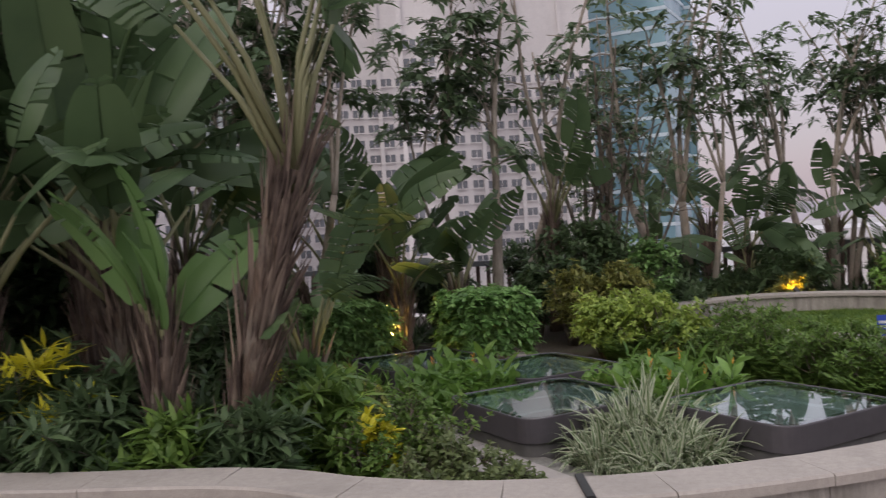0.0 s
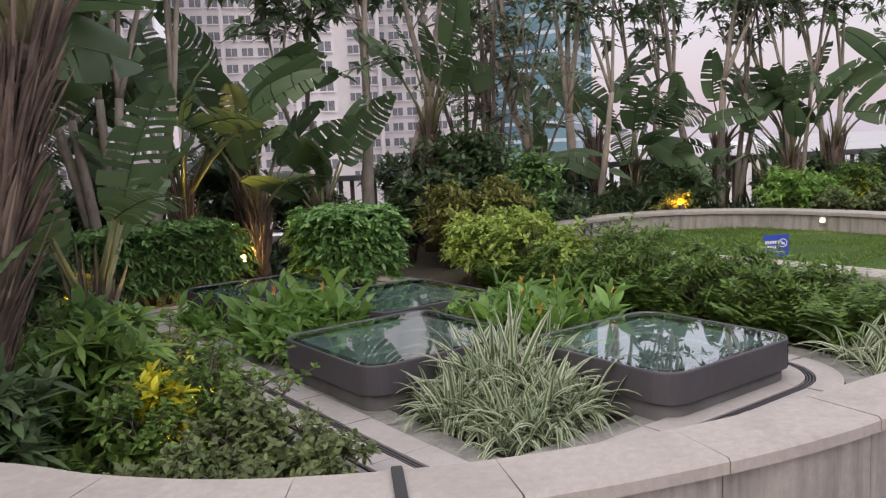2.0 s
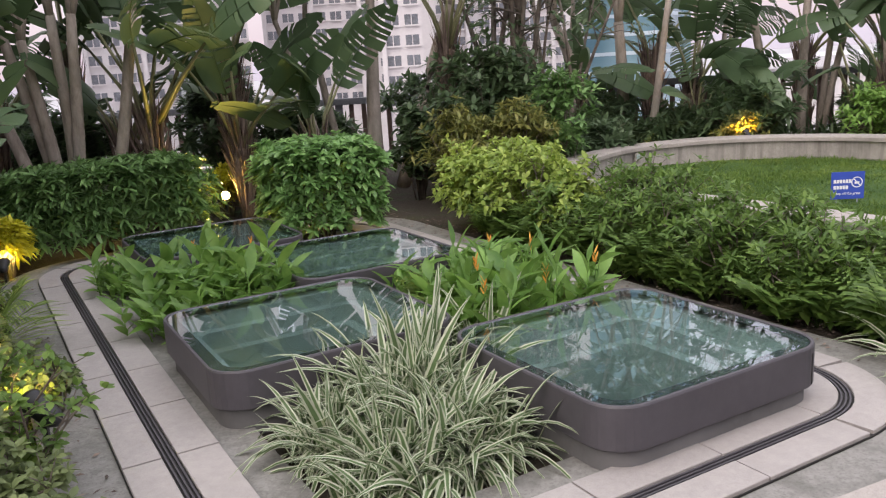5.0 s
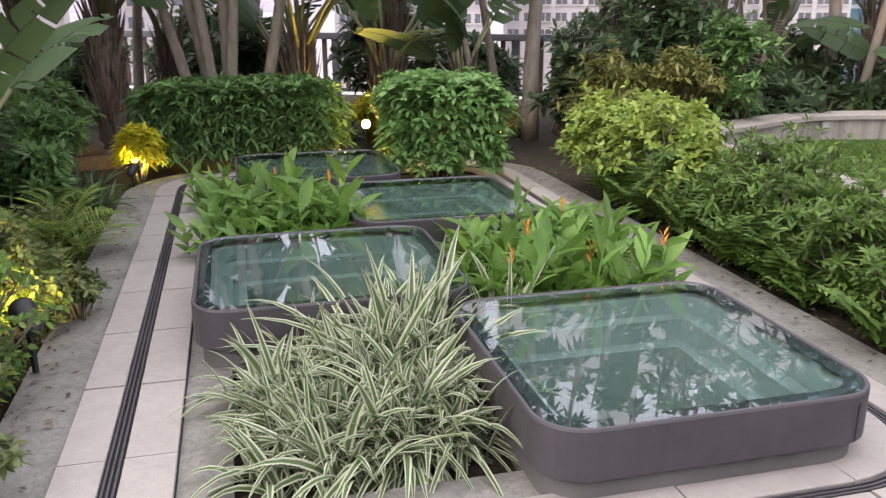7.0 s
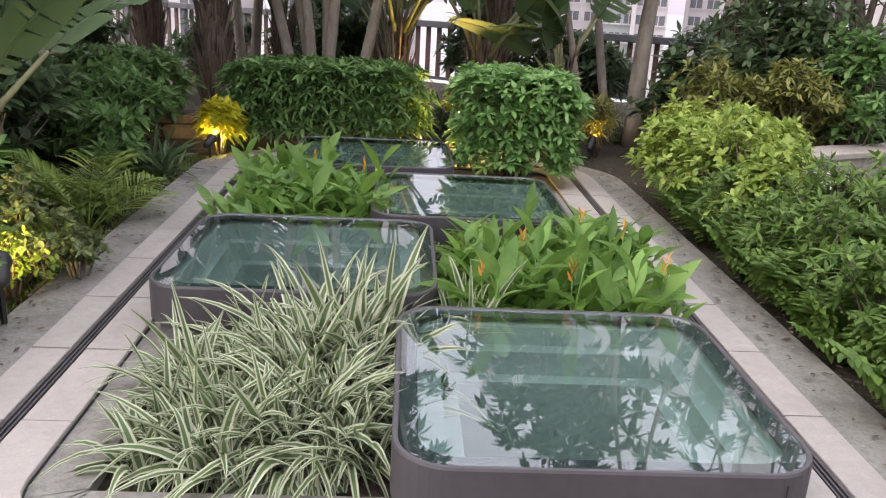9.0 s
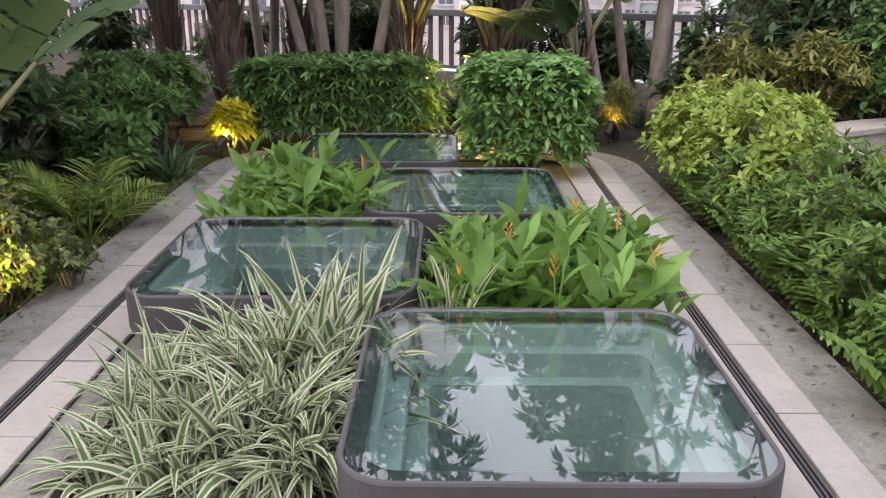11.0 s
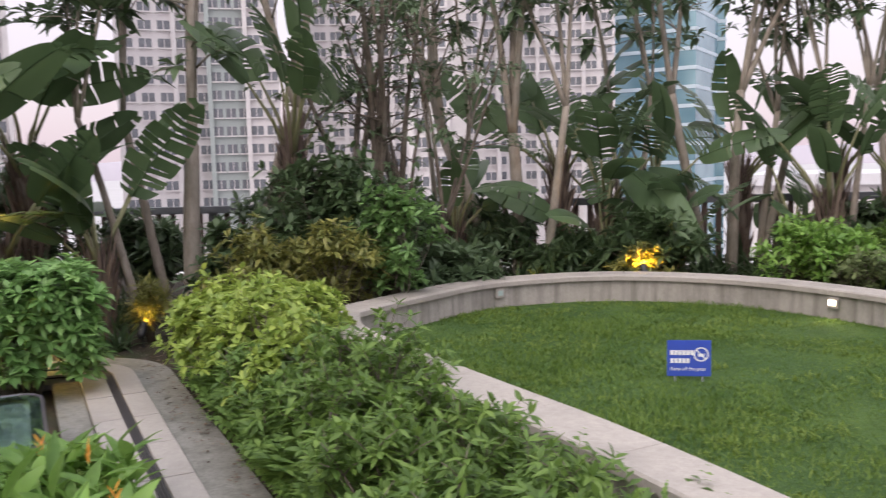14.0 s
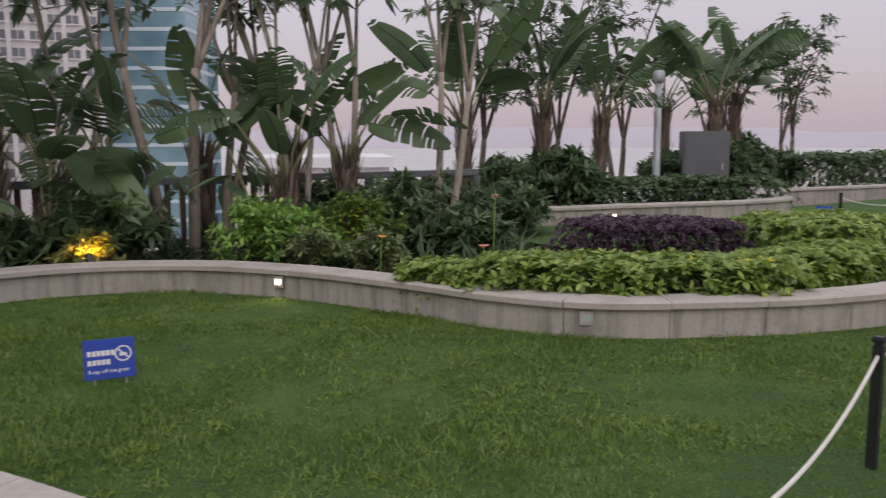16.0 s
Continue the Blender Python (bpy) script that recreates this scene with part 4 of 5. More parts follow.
# ---- paddle-leaved palms and bananas ----
def paddle(seed, L=1.3, W=.42, tears=.5):
    """One big torn leaf along +x from its stalk end, drooping at the tip."""
    rng = np.random.RandomState(seed)
    n = 16
    s = np.linspace(0, 1, n + 1)
    x = L * s
    z = -.28 * L * s ** 2.2
    w = W / 2 * np.sin(np.pi * (0.06 + .92 * s) ** .85) ** .55
    pieces = [tube_data(np.c_[x, 0 * x, z], np.linspace(.014, .004, n + 1), 5)]
    for sg in (-1, 1):
        run = []
        for i in range(n):
            run.append(i)
            if rng.rand() < tears or i == n - 1:
                k0, k1 = run[0], run[-1] + 1
                q = rng.normal(0, .09)
                skew = rng.uniform(0.02, .08)
                v = []
                for k in range(k0, k1 + 1):
                    pinch = .012 if k in (k0, k1) and len(run) < n else 0
                    xx = x[k] + (pinch if k == k0 else -pinch)
                    for c in (0, .5, 1):
                        v.append((xx + skew * c * L * .6, sg * w[k] * c, z[k] + w[k] * (.35 * c - (.45 + q) * c * c) ))
                m = k1 - k0 + 1
                pieces.append((np.array(v), [(a * 3 + b, a * 3 + b + 1, (a + 1) * 3 + b + 1, (a + 1) * 3 + b) for a in range(m - 1) for b in range(2)]))
                run = []
    return joined(pieces)


PADDLES = [to_object("leaf", *paddle(70 + i, 1.25, .50 + .06 * (i % 3), (.12, .32, .66, .42)[i]), M["paddle"]) for i in range(4)]
PADDLES_LIGHT = [to_object("leaf", *paddle(80 + i, 1.1, .42, (.1, .2)[i]), M["paddle_light"]) for i in range(2)]


def big_leaf(root, foot, azimuth, rise, stalk, size, pool, rng, erect=.78):
    """A stalk from foot and a blade at its end, as two parts of the plant."""
    a = radians(azimuth)
    d = np.array([math.cos(a) * math.cos(rise), math.sin(a) * math.cos(rise), math.sin(rise)])
    out = np.array([math.cos(a), math.sin(a), 0])
    foot = np.array(foot, float)
    mid = foot + d * stalk * .55
    tip = foot + d * stalk + out * stalk * .10
    st = to_object("stalk", *tube_data([foot, mid, tip], [.030, .02, .013], 6), M["petiole"])
    adopt(st, root, "ribbed leaf stalk")
    src = pool[rng.randrange(len(pool))]
    lf = new("leaf", src.data)
    pitch = math.degrees(rise) - (rng.uniform(-2, 28) if rng.random() < erect else rng.uniform(35, 75))
    lf.parent = st
    lf.matrix_basis = Matrix.Translation(tip) @ pose(0, 0, 0, 0, 0, azimuth) @ pose(0, 0, 0, rng.uniform(-75, 75), -pitch, 0) @ Matrix.Diagonal((size, size, size, 1))
    return lf


def paddle_palm(at, height, fan, seed, label, trunk=.10, leaf=1.0, stalk=(.7, 1.2), lean=(0, 0), pool=None, rise=(.75, 1.5), name="traveller_palm", twist=None):
    rng = random.Random(seed)
    npr = np.random.RandomState(seed)
    root = thing(name, (*at, -.05), label, "palm" if "palm" in name else "banana plant", "paddle-leaved palms")
    top = np.array([lean[0], lean[1], height])
    line = [top * s + [0.03 * math.sin(5 * s + seed), .03 * math.cos(4 * s), 0] for s in np.linspace(0, 1, 8)]
    v, f = tube_data(line, np.linspace(trunk * 1.15, trunk * .85, 8), 12)
    v += npr.normal(0, trunk * .05, v.shape)
    adopt(to_object("trunk", v, f, M["palm_bark"]), root, "fibrous brown trunk")
    n = int(170 * height + 60)
    s = npr.uniform(.12, 1.0, n)
    a = npr.uniform(0, 6.28, n)
    base = top * s[:, None] + np.stack([np.cos(a), np.sin(a), 0 * a], 1) * trunk * .8
    flare = npr.uniform(.06, .30, n)
    way = np.stack([np.cos(a) * flare, np.sin(a) * flare, 1.0 + 0 * a], 1) + top / height * [.9, .9, 0]
    adopt(to_object("leaf_sheath", *leaves(base, way, npr.uniform(.25, .75, n), npr.uniform(.012, .045, n), npr.uniform(-.1, .35, n), 4, "strap", .5, 3, npr), M["straw"]), root, "dry peeling leaf sheaths")
    tw = twist if twist is not None else rng.uniform(0, 180)
    for k in range(fan):
        e = rise[0] + (rise[1] - rise[0]) * rng.random()
        az = tw + (0 if k % 2 else 180) + rng.uniform(-65, 65)
        big_leaf(root, top - [0, 0, rng.uniform(0, .25) * height * .3], az, e, rng.uniform(*stalk), leaf * rng.uniform(.75, 1.15), pool or PADDLES, rng, 1.0 if pool else .78)
    return root


LBL = "traveller's palm with torn paddle leaves and fibrous trunk"
paddle_palm((-1.5, 5.12), 2.15, 14, 1, "old traveller's palm with peeling purple-brown leaf sheaths", .095, 1.0, (1.0, 1.5), (.6, -.22), None, (1.05, 1.5))
paddle_palm((-1.86, 5.1), 1.05, 7, 2, "young banana plant with glossy bright green leaves", .075, .72, (.15, .4), (.03, 0), PADDLES_LIGHT, (1.15, 1.5), "banana_plant")
paddle_palm((-1.15, 6.1), .6, 7, 17, "young banana plant with broad drooping leaves under the palm", .06, .66, (.35, .8), (.05, 0), None, (.85, 1.4), "banana_plant")
paddle_palm((-2.9, 6.6), 1.6, 10, 3, LBL, .12, .95)
paddle_palm((-3.6, 7.9), 1.9, 10, 4, LBL, .12, 1.1)
paddle_palm((-3.35, 10.5), 1.35, 11, 5, LBL, .14, 1.0, (.8, 1.3), (0, 0), None, (.8, 1.5))
paddle_palm((-1.5, 11.3), 1.05, 12, 6, LBL, .10, 1.0, (.9, 1.4), (0, 0), None, (.8, 1.5))
paddle_palm((-4.7, 10.9), 1.5, 10, 7, LBL, .14, 1.0, (.8, 1.3))
paddle_palm((-.65, 11.6), .8, 9, 8, LBL, .08, .85, (.6, 1.0))
paddle_palm((.15, 11.9), .6, 9, 9, LBL, .09, .8, (.5, 1.0))
paddle_palm((1.75, 13.3), 1.75, 9, 10, LBL, .11, .85, (.8, 1.3), (0, 0), None, (.9, 1.5))
paddle_palm((3.5, 14.3), .7, 6, 11, LBL, .08, .7, (.5, .9))
paddle_palm((5.5, 15.2), .9, 10, 12, LBL, .1, 1.0, (.6, 1.2))
paddle_palm((6.3, 14.7), .4, 7, 13, LBL, .07, .7, (.4, .8))
paddle_palm((8.6, 15.4), 1.3, 9, 14, LBL, .1, .9, (.6, 1.1))
for k, (x, y, h) in enumerate([(12.9, 17.6, 1.9), (15.0, 17.9, 2.0), (17.2, 18.6, 1.9), (19.8, 19.2, 2.2), (19.9, 17.7, 2.3), (21.3, 18.3, 2.4)]):
    paddle_palm((x, y), h, 10, 20 + k, LBL, .13, 1.15, (.7, 1.4))
for k, (x, y, h, s) in enumerate([(-2.45, 6.1, 1.3, .8), (-3.6, 6.2, 1.8, 1.0), (-3.0, 7.2, 1.9, 1.1), (-4.4, 8.6, 1.7, 1.1), (-3.2, 5.4, 1.3, .75), (-.9, 12.6, 1.6, 1.0), (-3.0, 13.0, 1.8, 1.0), 
                                  (4.9, 15.3, 1.4, 1.0), (6.2, 15.4, 1.0, 1.0), (5.4, 14.6, .3, .8), (7.8, 14.7, .35, .75), (8.1, 14.4, .9, .8), (9.2, 14.9, 1.2, .9), (7.4, 15.6, 1.3, .85), (-3.9, 5.5, 1.4, .9), (-3.5, 11.9, 1.0, .9), (-2.0, 11.9, .8, .85)]):
    paddle_palm((x, y), h, 7 if y > 11.5 else 11, 50 + k, LBL, .11, s, (.6, 1.2), (0, 0), None, (.8, 1.5))
for o in PADDLES + PADDLES_LIGHT:
    bpy.data.objects.remove(o)


# ---- trees ----
def open_tree(at, seed, lean, height=5.0, radius=.07):
    return tree(at, seed, "tall tree with bare forked stems and a flat open crown", height, radius, lean, 2.5, .27, 1.05, "bark", 7, "tree_leaf", 8, 1.2, 2)


def tree(at, seed, label, height=5.0, radius=.09, stems=((0, 0, 1.0),), fork=1.7, leaf_len=.23, crown=1.0, bark="bark", twigs=13, leaf="tree_leaf", per=9, spread=1.0, tips=5):
    """Each stem (lean x, lean y, share of height) runs up, forks into limbs and ends in leaf rosettes."""
    height *= 1.15
    rng = np.random.RandomState(seed)
    root = thing("tree", (*at, -.05), label, "tree", "smooth-barked trees")
    tubes, cs, ws = [], [], []
    for lx, ly, sh in stems:
        h = height * sh
        foot = np.array([rng.normal(0, .04) + lx * .35, rng.normal(0, .04), 0]) if len(stems) > 1 else np.zeros(3)
        top = foot + [lx, ly, fork * sh]
        line = [foot + (top - foot) * s + np.array([np.sin(4 * s + seed), np.cos(3.3 * s + seed), 0]) * .03 * s for s in np.linspace(0, 1, 7)]
        r = radius * (1 if len(stems) == 1 else .75)
        tubes.append(tube_data(line, np.linspace(r * 1.15, r * .75, 7), 10))
        start = line[-1]
        for k in range(3):
            a = rng.uniform(0, 6.28)
            out = np.array([np.cos(a), np.sin(a), 0]) * rng.uniform(.4, 1.15) * spread * crown + [lx * .4, ly * .4, 0]
            end = start + out + [0, 0, (h - fork * sh) * rng.uniform(.55, 1.0)]
            mid = start + out * .35 + [0, 0, (end[2] - start[2]) * .5] + rng.normal(0, .06, 3)
            bend = smooth_line([start - [0, 0, .05], mid, end], .25)
            limb_tubes = [tube_data(bend, np.linspace(r * .6, r * .2, len(bend)), 7)]
            for j in range(twigs):
                s = rng.uniform(.3, 1.0)
                p = start + (end - start) * s + (mid - (start + end) / 2) * (1 - abs(2 * s - 1))
                d = ball(1, rng, -.1)[0]
                q = p + d * rng.uniform(.3, .75) * crown
                limb_tubes.append(tube_data([p, (p + q) / 2 + [0, 0, .04], q], [r * .18, r * .13, r * .07], 4))
                for _ in range(tips):
                    cs.append(q + rng.normal(0, .15, 3) * [crown, crown, .4])
                    ws.append(d * [.5, .5, .2] + rng.normal(0, .3, 3) + [0, 0, .8])
            adopt(to_object("limb", *joined(limb_tubes), M[bark]), root)
    for t_ in tubes:
        adopt(to_object("trunk", *t_, M[bark]), root, "smooth grey-brown trunk")
    if cs:
        adopt(to_object("crown", *whorls(np.array(cs), np.array(ws), per, leaf_len, leaf_len * .38, rng, 1.15, .4, "lance", 2), M[leaf]), root, "open crown of drooping leaf rosettes")
    return root


T1 = "slender smooth-barked tree with an open leafy crown"
T2 = "forked pale-barked tree with drooping leaf rosettes"
tree((-2.3, 11.05), 101, "cluster of pale slender trunks behind the hedge", 5.5, .085, ((.55, .1, 1), (.28, .05, 1), (.05, 0, 1.0), (-.2, .05, .9), (-.42, 0, 1), (-.62, .1, .9)), 2.3, .23, 1.0, "bark", 7, "tree_leaf", 9, 1.0, 4)
tree((1.05, 13.3), 103, "leaning pale grey tree trunk behind the croton", 5.2, .085, ((.75, .1, 1),), 2.3, leaf_len=.26, twigs=7, tips=2)
tree((.78, 12.7), 104, T2, 5.2, .095, ((.02, 0, 1),), 1.9, leaf_len=.26, twigs=7, tips=2)
tree((.42, 13.0), 105, T1, 5.2, .05, ((-.45, 0, 1),), 2.2, leaf_len=.27, twigs=10, tips=3)
tree((.3, 12.5), 106, T1, 5.0, .04, ((-.6, .1, 1),), 2.2, leaf_len=.27, twigs=10, tips=3)
tree((4.32, 14.7), 107, T2, 5.4, .12, ((-.04, 0, 1), (-.7, .1, 1)), 2.0, leaf_len=.26, twigs=7, tips=2)
tree((4.57, 14.3), 108, T1, 5.0, .055, ((.35, 0, 1),), 2.3, leaf_len=.26, twigs=7, tips=2)
open_tree((6.95, 15.5), 109, ((-.5, 0, 1),))
open_tree((7.1, 15.0), 110, ((.15, .2, 1),))
open_tree((7.5, 15.5), 111, ((.55, .1, 1), (.2, 0, .9)))
open_tree((9.3, 15.2), 112, ((-.25, .1, 1), (.1, 0, 1)))
open_tree((10.2, 14.2), 113, ((.1, 0, 1), (.35, 0, .9)))
tree((2.6, 13.7), 114, "dark-stemmed tree with fine drooping foliage", 4.2, .10, ((.05, 0, 1), (.25, .1, .9), (-.2, 0, .9)), 1.2, .13, 1.0, "dark_bark", 7, "tree_leaf", 7, 1.0, 3)
tree((3.2, 13.6), 115, "dark-stemmed tree with fine drooping foliage", 3.6, .06, ((.15, 0, 1), (-.2, .1, .9)), 1.0, .13, .9, "dark_bark", 8, "tree_leaf", 7, 1.0, 3)
tree((-4.2, 12.2), 116, T1, 5.4, .09, ((.2, 0, 1), (-.2, 0, 1)), 2.2)
tree((-5.6, 9.5), 117, T1, 5.0, .1, ((.2, 0, 1), (-.3, 0, 1)), 2.0, .24)
for k, (x, y, h) in enumerate([(-4.6, 7.2, 5.0), (-4.0, 8.2, 5.2), (-6.0, 8.0, 5.2), (-5.2, 5.6, 4.6)]):
    tree((x, y), 150 + k, "dark leafy tree shading the corner bed", h, .09, ((.2, 0, 1), (-.3, .2, .9)), 1.6, .26, 1.2, "dark_bark", 14, "dark_leaf", 9)
for k, (x, y, h) in enumerate([(5.9, 15.4, 5.0), (8.5, 14.9, 5.0), (3.4, 15.3, 5.2)]):
    open_tree((x, y), 160 + k, ((.2, 0, 1), (-.25, 0, 1)), h, .055)
for k, (x, y) in enumerate([(12.2, 17.2), (13.4, 17.0), (14.6, 16.7), (19.2, 18.0), (20.2, 17.6), (21.8, 18.4), (23.5, 18.6), (13.8, 17.6), (15.4, 17.7), (19.5, 18.6)]):
    plant_bush("understorey_shrub", (x, y, 0), loose_shrub(460 + k, .8, (.7 if x < 16 else 1.0) + .2 * (k % 3), 40, .26, .09, 7, "lance", 6), ("dark_leaf", "tree_leaf")[k % 2], "tall dark shrub behind the far planter wall", group="understorey shrubs")
for k, (x, y, h) in enumerate([(14.0, 18.8, 5.2), (16.3, 19.2, 4.6), (19.0, 19.8, 5.2), (23.5, 20.5, 4.0), (26, 20, 4.2)]):
    tree((x, y), 130 + k, T2, h, .1, ((.1, 0, 1), (-.3, 0, .9)), 1.6, .24, 1.1, "dark_bark", 8, "tree_leaf", 8, 1.0, 4)


# ---- lily undergrowth ----
def strap_clump(seed, L=.6, n=34, w=.05):
    rng = np.random.RandomState(seed)
    a, t = rng.uniform(0, 6.28, n), rng.uniform(.2, 1.1, n)
    way = np.stack([np.cos(a) * np.sin(t), np.sin(a) * np.sin(t), np.cos(t)], 1)
    return leaves(np.c_[rng.normal(0, .06, (n, 2)), np.zeros(n)], way, L * rng.uniform(.6, 1.1, n), w * rng.uniform(.8, 1.2, n), rng.uniform(.2, .6, n), 5, "strap", .3, 3, rng)


lilies = [put("spider_lily", strap_clump(90 + i, .75), M["dark_leaf"], (0, 0, -5), "dark green strap-leaved lily clump under the trees", "lily", "strap-leaved lilies") for i in range(3)]
spots = []
for k in range(900):
    x, y = rr.uniform(2.8, 11), rr.uniform(10, 15.6)
    cx, cy = 5.2, 10.2
    if math.hypot((x - cx) / 2.75, (y - cy) / 3.15) > 1.05 and (y > 13.3 or (x < 3.3 and y > 12.4) or (x > 7.6 and y > 12.2)) and len(spots) < 95:
        spots.append((x, y, rr.uniform(.7, 1.15)))
for _ in range(26):
    spots.append((rr.uniform(-5, 1.2), rr.uniform(11.4, 13.6), rr.uniform(.6, 1.0)))
for _ in range(26):
    spots.append((rr.uniform(-4.5, -1.6), rr.uniform(5.6, 8.6), rr.uniform(.6, .9)))
scatter(lilies, spots)
retire(lilies)
scatter(ferns, [(rr.uniform(-3.4, -1.0), rr.uniform(5.3, 6.2), rr.uniform(.7, 1.0)) for _ in range(16)])
retire(ferns)

# ---- blossoms and fallen leaves ----
def lily_flower(x, y, h, seed, mat, label):
    rng = np.random.RandomState(seed)
    root = thing("lily_flower", (x, y, 0), label, "flower", "lily flowers")
    adopt(to_object("stem", *tube_data([(0, 0, -.05), (.01, .01, h * .5), (.02, 0, h)], [.008, .007, .005], 5), M["ginger"]), root)
    for k in range(6):
        a = k * 1.047
        adopt(to_object("petal", *leaves([(.02, 0, h)], [(math.cos(a), math.sin(a), 1.1)], .085, .032, .5, 4, "lance", .3, 3, rng), M[mat]), root)


lily_flower(8.35, 10.35, .62, 1, "pink", "pink lily flower above the low hedge")
lily_flower(9.35, 11.6, .95, 2, "pink", "tall pink lily flower beside the purple hedge")
lily_flower(8.0, 11.6, .6, 3, "flower", "orange lily flower in the bed behind the wall")
for k in range(16):
    u_ = rr.uniform(-1.1, 1.1)
    root = thing("hedge_blossom", (9.1 + u_ * math.cos(radians(-38)) + rr.uniform(-.1, .1), 9.35 + u_ * math.sin(radians(-38)) + rr.uniform(-.2, .2), .58), "small pale yellow blossom cluster on the low hedge", "flower", "hedge blossoms")
    adopt(to_object("petals", *whorls(np.zeros((1, 3)), np.array([[0, 0, 1.0]]), 7, .06, .03, np.random.RandomState(k), .9, .1, "oval", 2), M["lamplit_croton_and_petal"]), root)
lit = np.random.RandomState(11)
n_ = 700
uv = np.stack([np.where(lit.rand(n_) < .6, lit.uniform(6.12, 6.5, n_), lit.uniform(2.5, 2.8, n_)), lit.uniform(3.2, 9.6, n_)], 1)
p_ = np.array([[*bed(a, b), .001] for a, b in uv])
d_ = np.c_[lit.normal(0, 1, (n_, 2)), lit.uniform(-.05, .12, n_)]
tagged(to_object("leaf_litter", *leaves(p_ + [0, 0, .004], d_, lit.uniform(.02, .05, n_), lit.uniform(.01, .02, n_), .0, 2, "oval", .3, 3, lit), M["straw"]), "brown fallen leaves on the concrete margin", "leaf litter", kind="stuff")

# ---- lawn grass ----
def in_lawn(px, py, poly):
    poly = np.array(poly)
    inside = np.zeros(len(px), bool)
    j = len(poly) - 1
    for i in range(len(poly)):
        xi, yi, xj, yj = *poly[i], *poly[j]
        hit = ((yi > py) != (yj > py)) & (px < (xj - xi) * (py - yi) / (yj - yi + 1e-12) + xi)
        inside ^= hit
        j = i
    return inside


def grass(name, poly, n, z, h, w, mat, label, seed, keep=1.0):
    rng = np.random.RandomState(seed)
    poly = np.array(poly)
    lo, hi = poly.min(0), poly.max(0)
    p = rng.uniform(lo, hi, (n, 2))
    p = p[in_lawn(p[:, 0], p[:, 1], poly)]
    k = len(p)
    a, t = rng.uniform(0, 6.28, k), rng.uniform(.1, .9, k)
    way = np.stack([np.cos(a) * np.sin(t), np.sin(a) * np.sin(t), np.cos(t)], 1)
    patch = .8 + .75 * np.sin(p[:, 0] * 2.1 + 1.3 * np.sin(p[:, 1] * 1.7)) * np.sin(p[:, 1] * 2.6 + .5)
    v, f = leaves(np.c_[p, np.full(k, z)], way, h * rng.uniform(.5, 1.2, k) * np.clip(patch, .4, 1.5), w, .3, 2, "strap", .2, 2, rng)
    ob = to_object(name, v, f, mat)
    return tagged(ob, label, "grass", kind="stuff")


grass("lawn_grass", LAWN_EDGE, 210000, .095, .062, .009, M["grass"], "short green lawn grass blades", 200)
tuft = np.random.RandomState(7)
c_ = tuft.uniform([2.6, 4.5], [11.5, 12.8], (5200, 2))
c_ = c_[in_lawn(c_[:, 0], c_[:, 1], LAWN_EDGE)]
c_ = c_[np.sin(c_[:, 0] * 2.3 + 1.7 * np.sin(c_[:, 1] * 1.9)) * np.sin(c_[:, 1] * 2.9 + c_[:, 0]) + tuft.normal(0, .35, len(c_)) > .15]
c_ = np.repeat(c_, 14, 0) + tuft.normal(0, .035, (len(c_) * 14, 2))
c_ = c_[in_lawn(c_[:, 0], c_[:, 1], LAWN_EDGE)]
a_, t_ = tuft.uniform(0, 6.28, len(c_)), tuft.uniform(.2, 1.1, len(c_))
w_ = np.stack([np.cos(a_) * np.sin(t_), np.sin(a_) * np.sin(t_), np.cos(t_)], 1)
tagged(to_object("grass_tufts", *leaves(np.c_[c_, np.full(len(c_), .097)], w_, tuft.uniform(.05, .10, len(c_)), .010, .4, 2, "strap", .2, 2, tuft), M["rough_grass"]), "coarser lighter grass tufts in the lawn", "grass", kind="stuff")
strip = [bed(2.58, 5.0), bed(2.58, 8.6), bed(2.75, 9.0), bed(2.1, 9.4), bed(1.5, 8.2), bed(1.5, 7.0), bed(1.8, 5.5)]
grass("rough_grass", strip, 26000, -.05, .09, .007, M["rough_grass"], "rough green grass beside the stone edge", 201)


# ---- railing ----
def railing():
    root = thing("railing", (0, 15.9, 0), "dark painted railing with brown balusters along the garden edge", "railing", kind="structure")
    part("top_rail", box_data(-24, -.10, .96, 12, .10, 1.06, .01), M["rail"], root, "wide dark grey top rail")
    part("bottom_rail", box_data(-24, -.03, .12, 12, .03, .17, .005), M["rail"], root)
    post = None
    for i in range(25):
        x = -24 + 1.5 * i
        if post is None:
            post = part("post", box_data(-.06, -.05, -.05, .06, .05, .96, .006), M["rail"], root)
            post.location.x = x
        else:
            p = new("post", post.data)
            p.parent, p.location.x = root, x
    bal = None
    for i in range(140):
        x = -16 + .2 * i
        if bal is None:
            bal = part("baluster", box_data(-.038, -.02, .17, .038, .02, .96, .004), M["baluster"], root)
        else:
            b = new("baluster", bal.data)
            b.parent = root
            b.location.x = x
    bal.location.x = -16
    return root


railing()


# ---- buildings far off ----
def polar(azimuth, distance):
    a = radians(azimuth)
    return 2.5 + distance * math.sin(a), 3 + distance * math.cos(a)


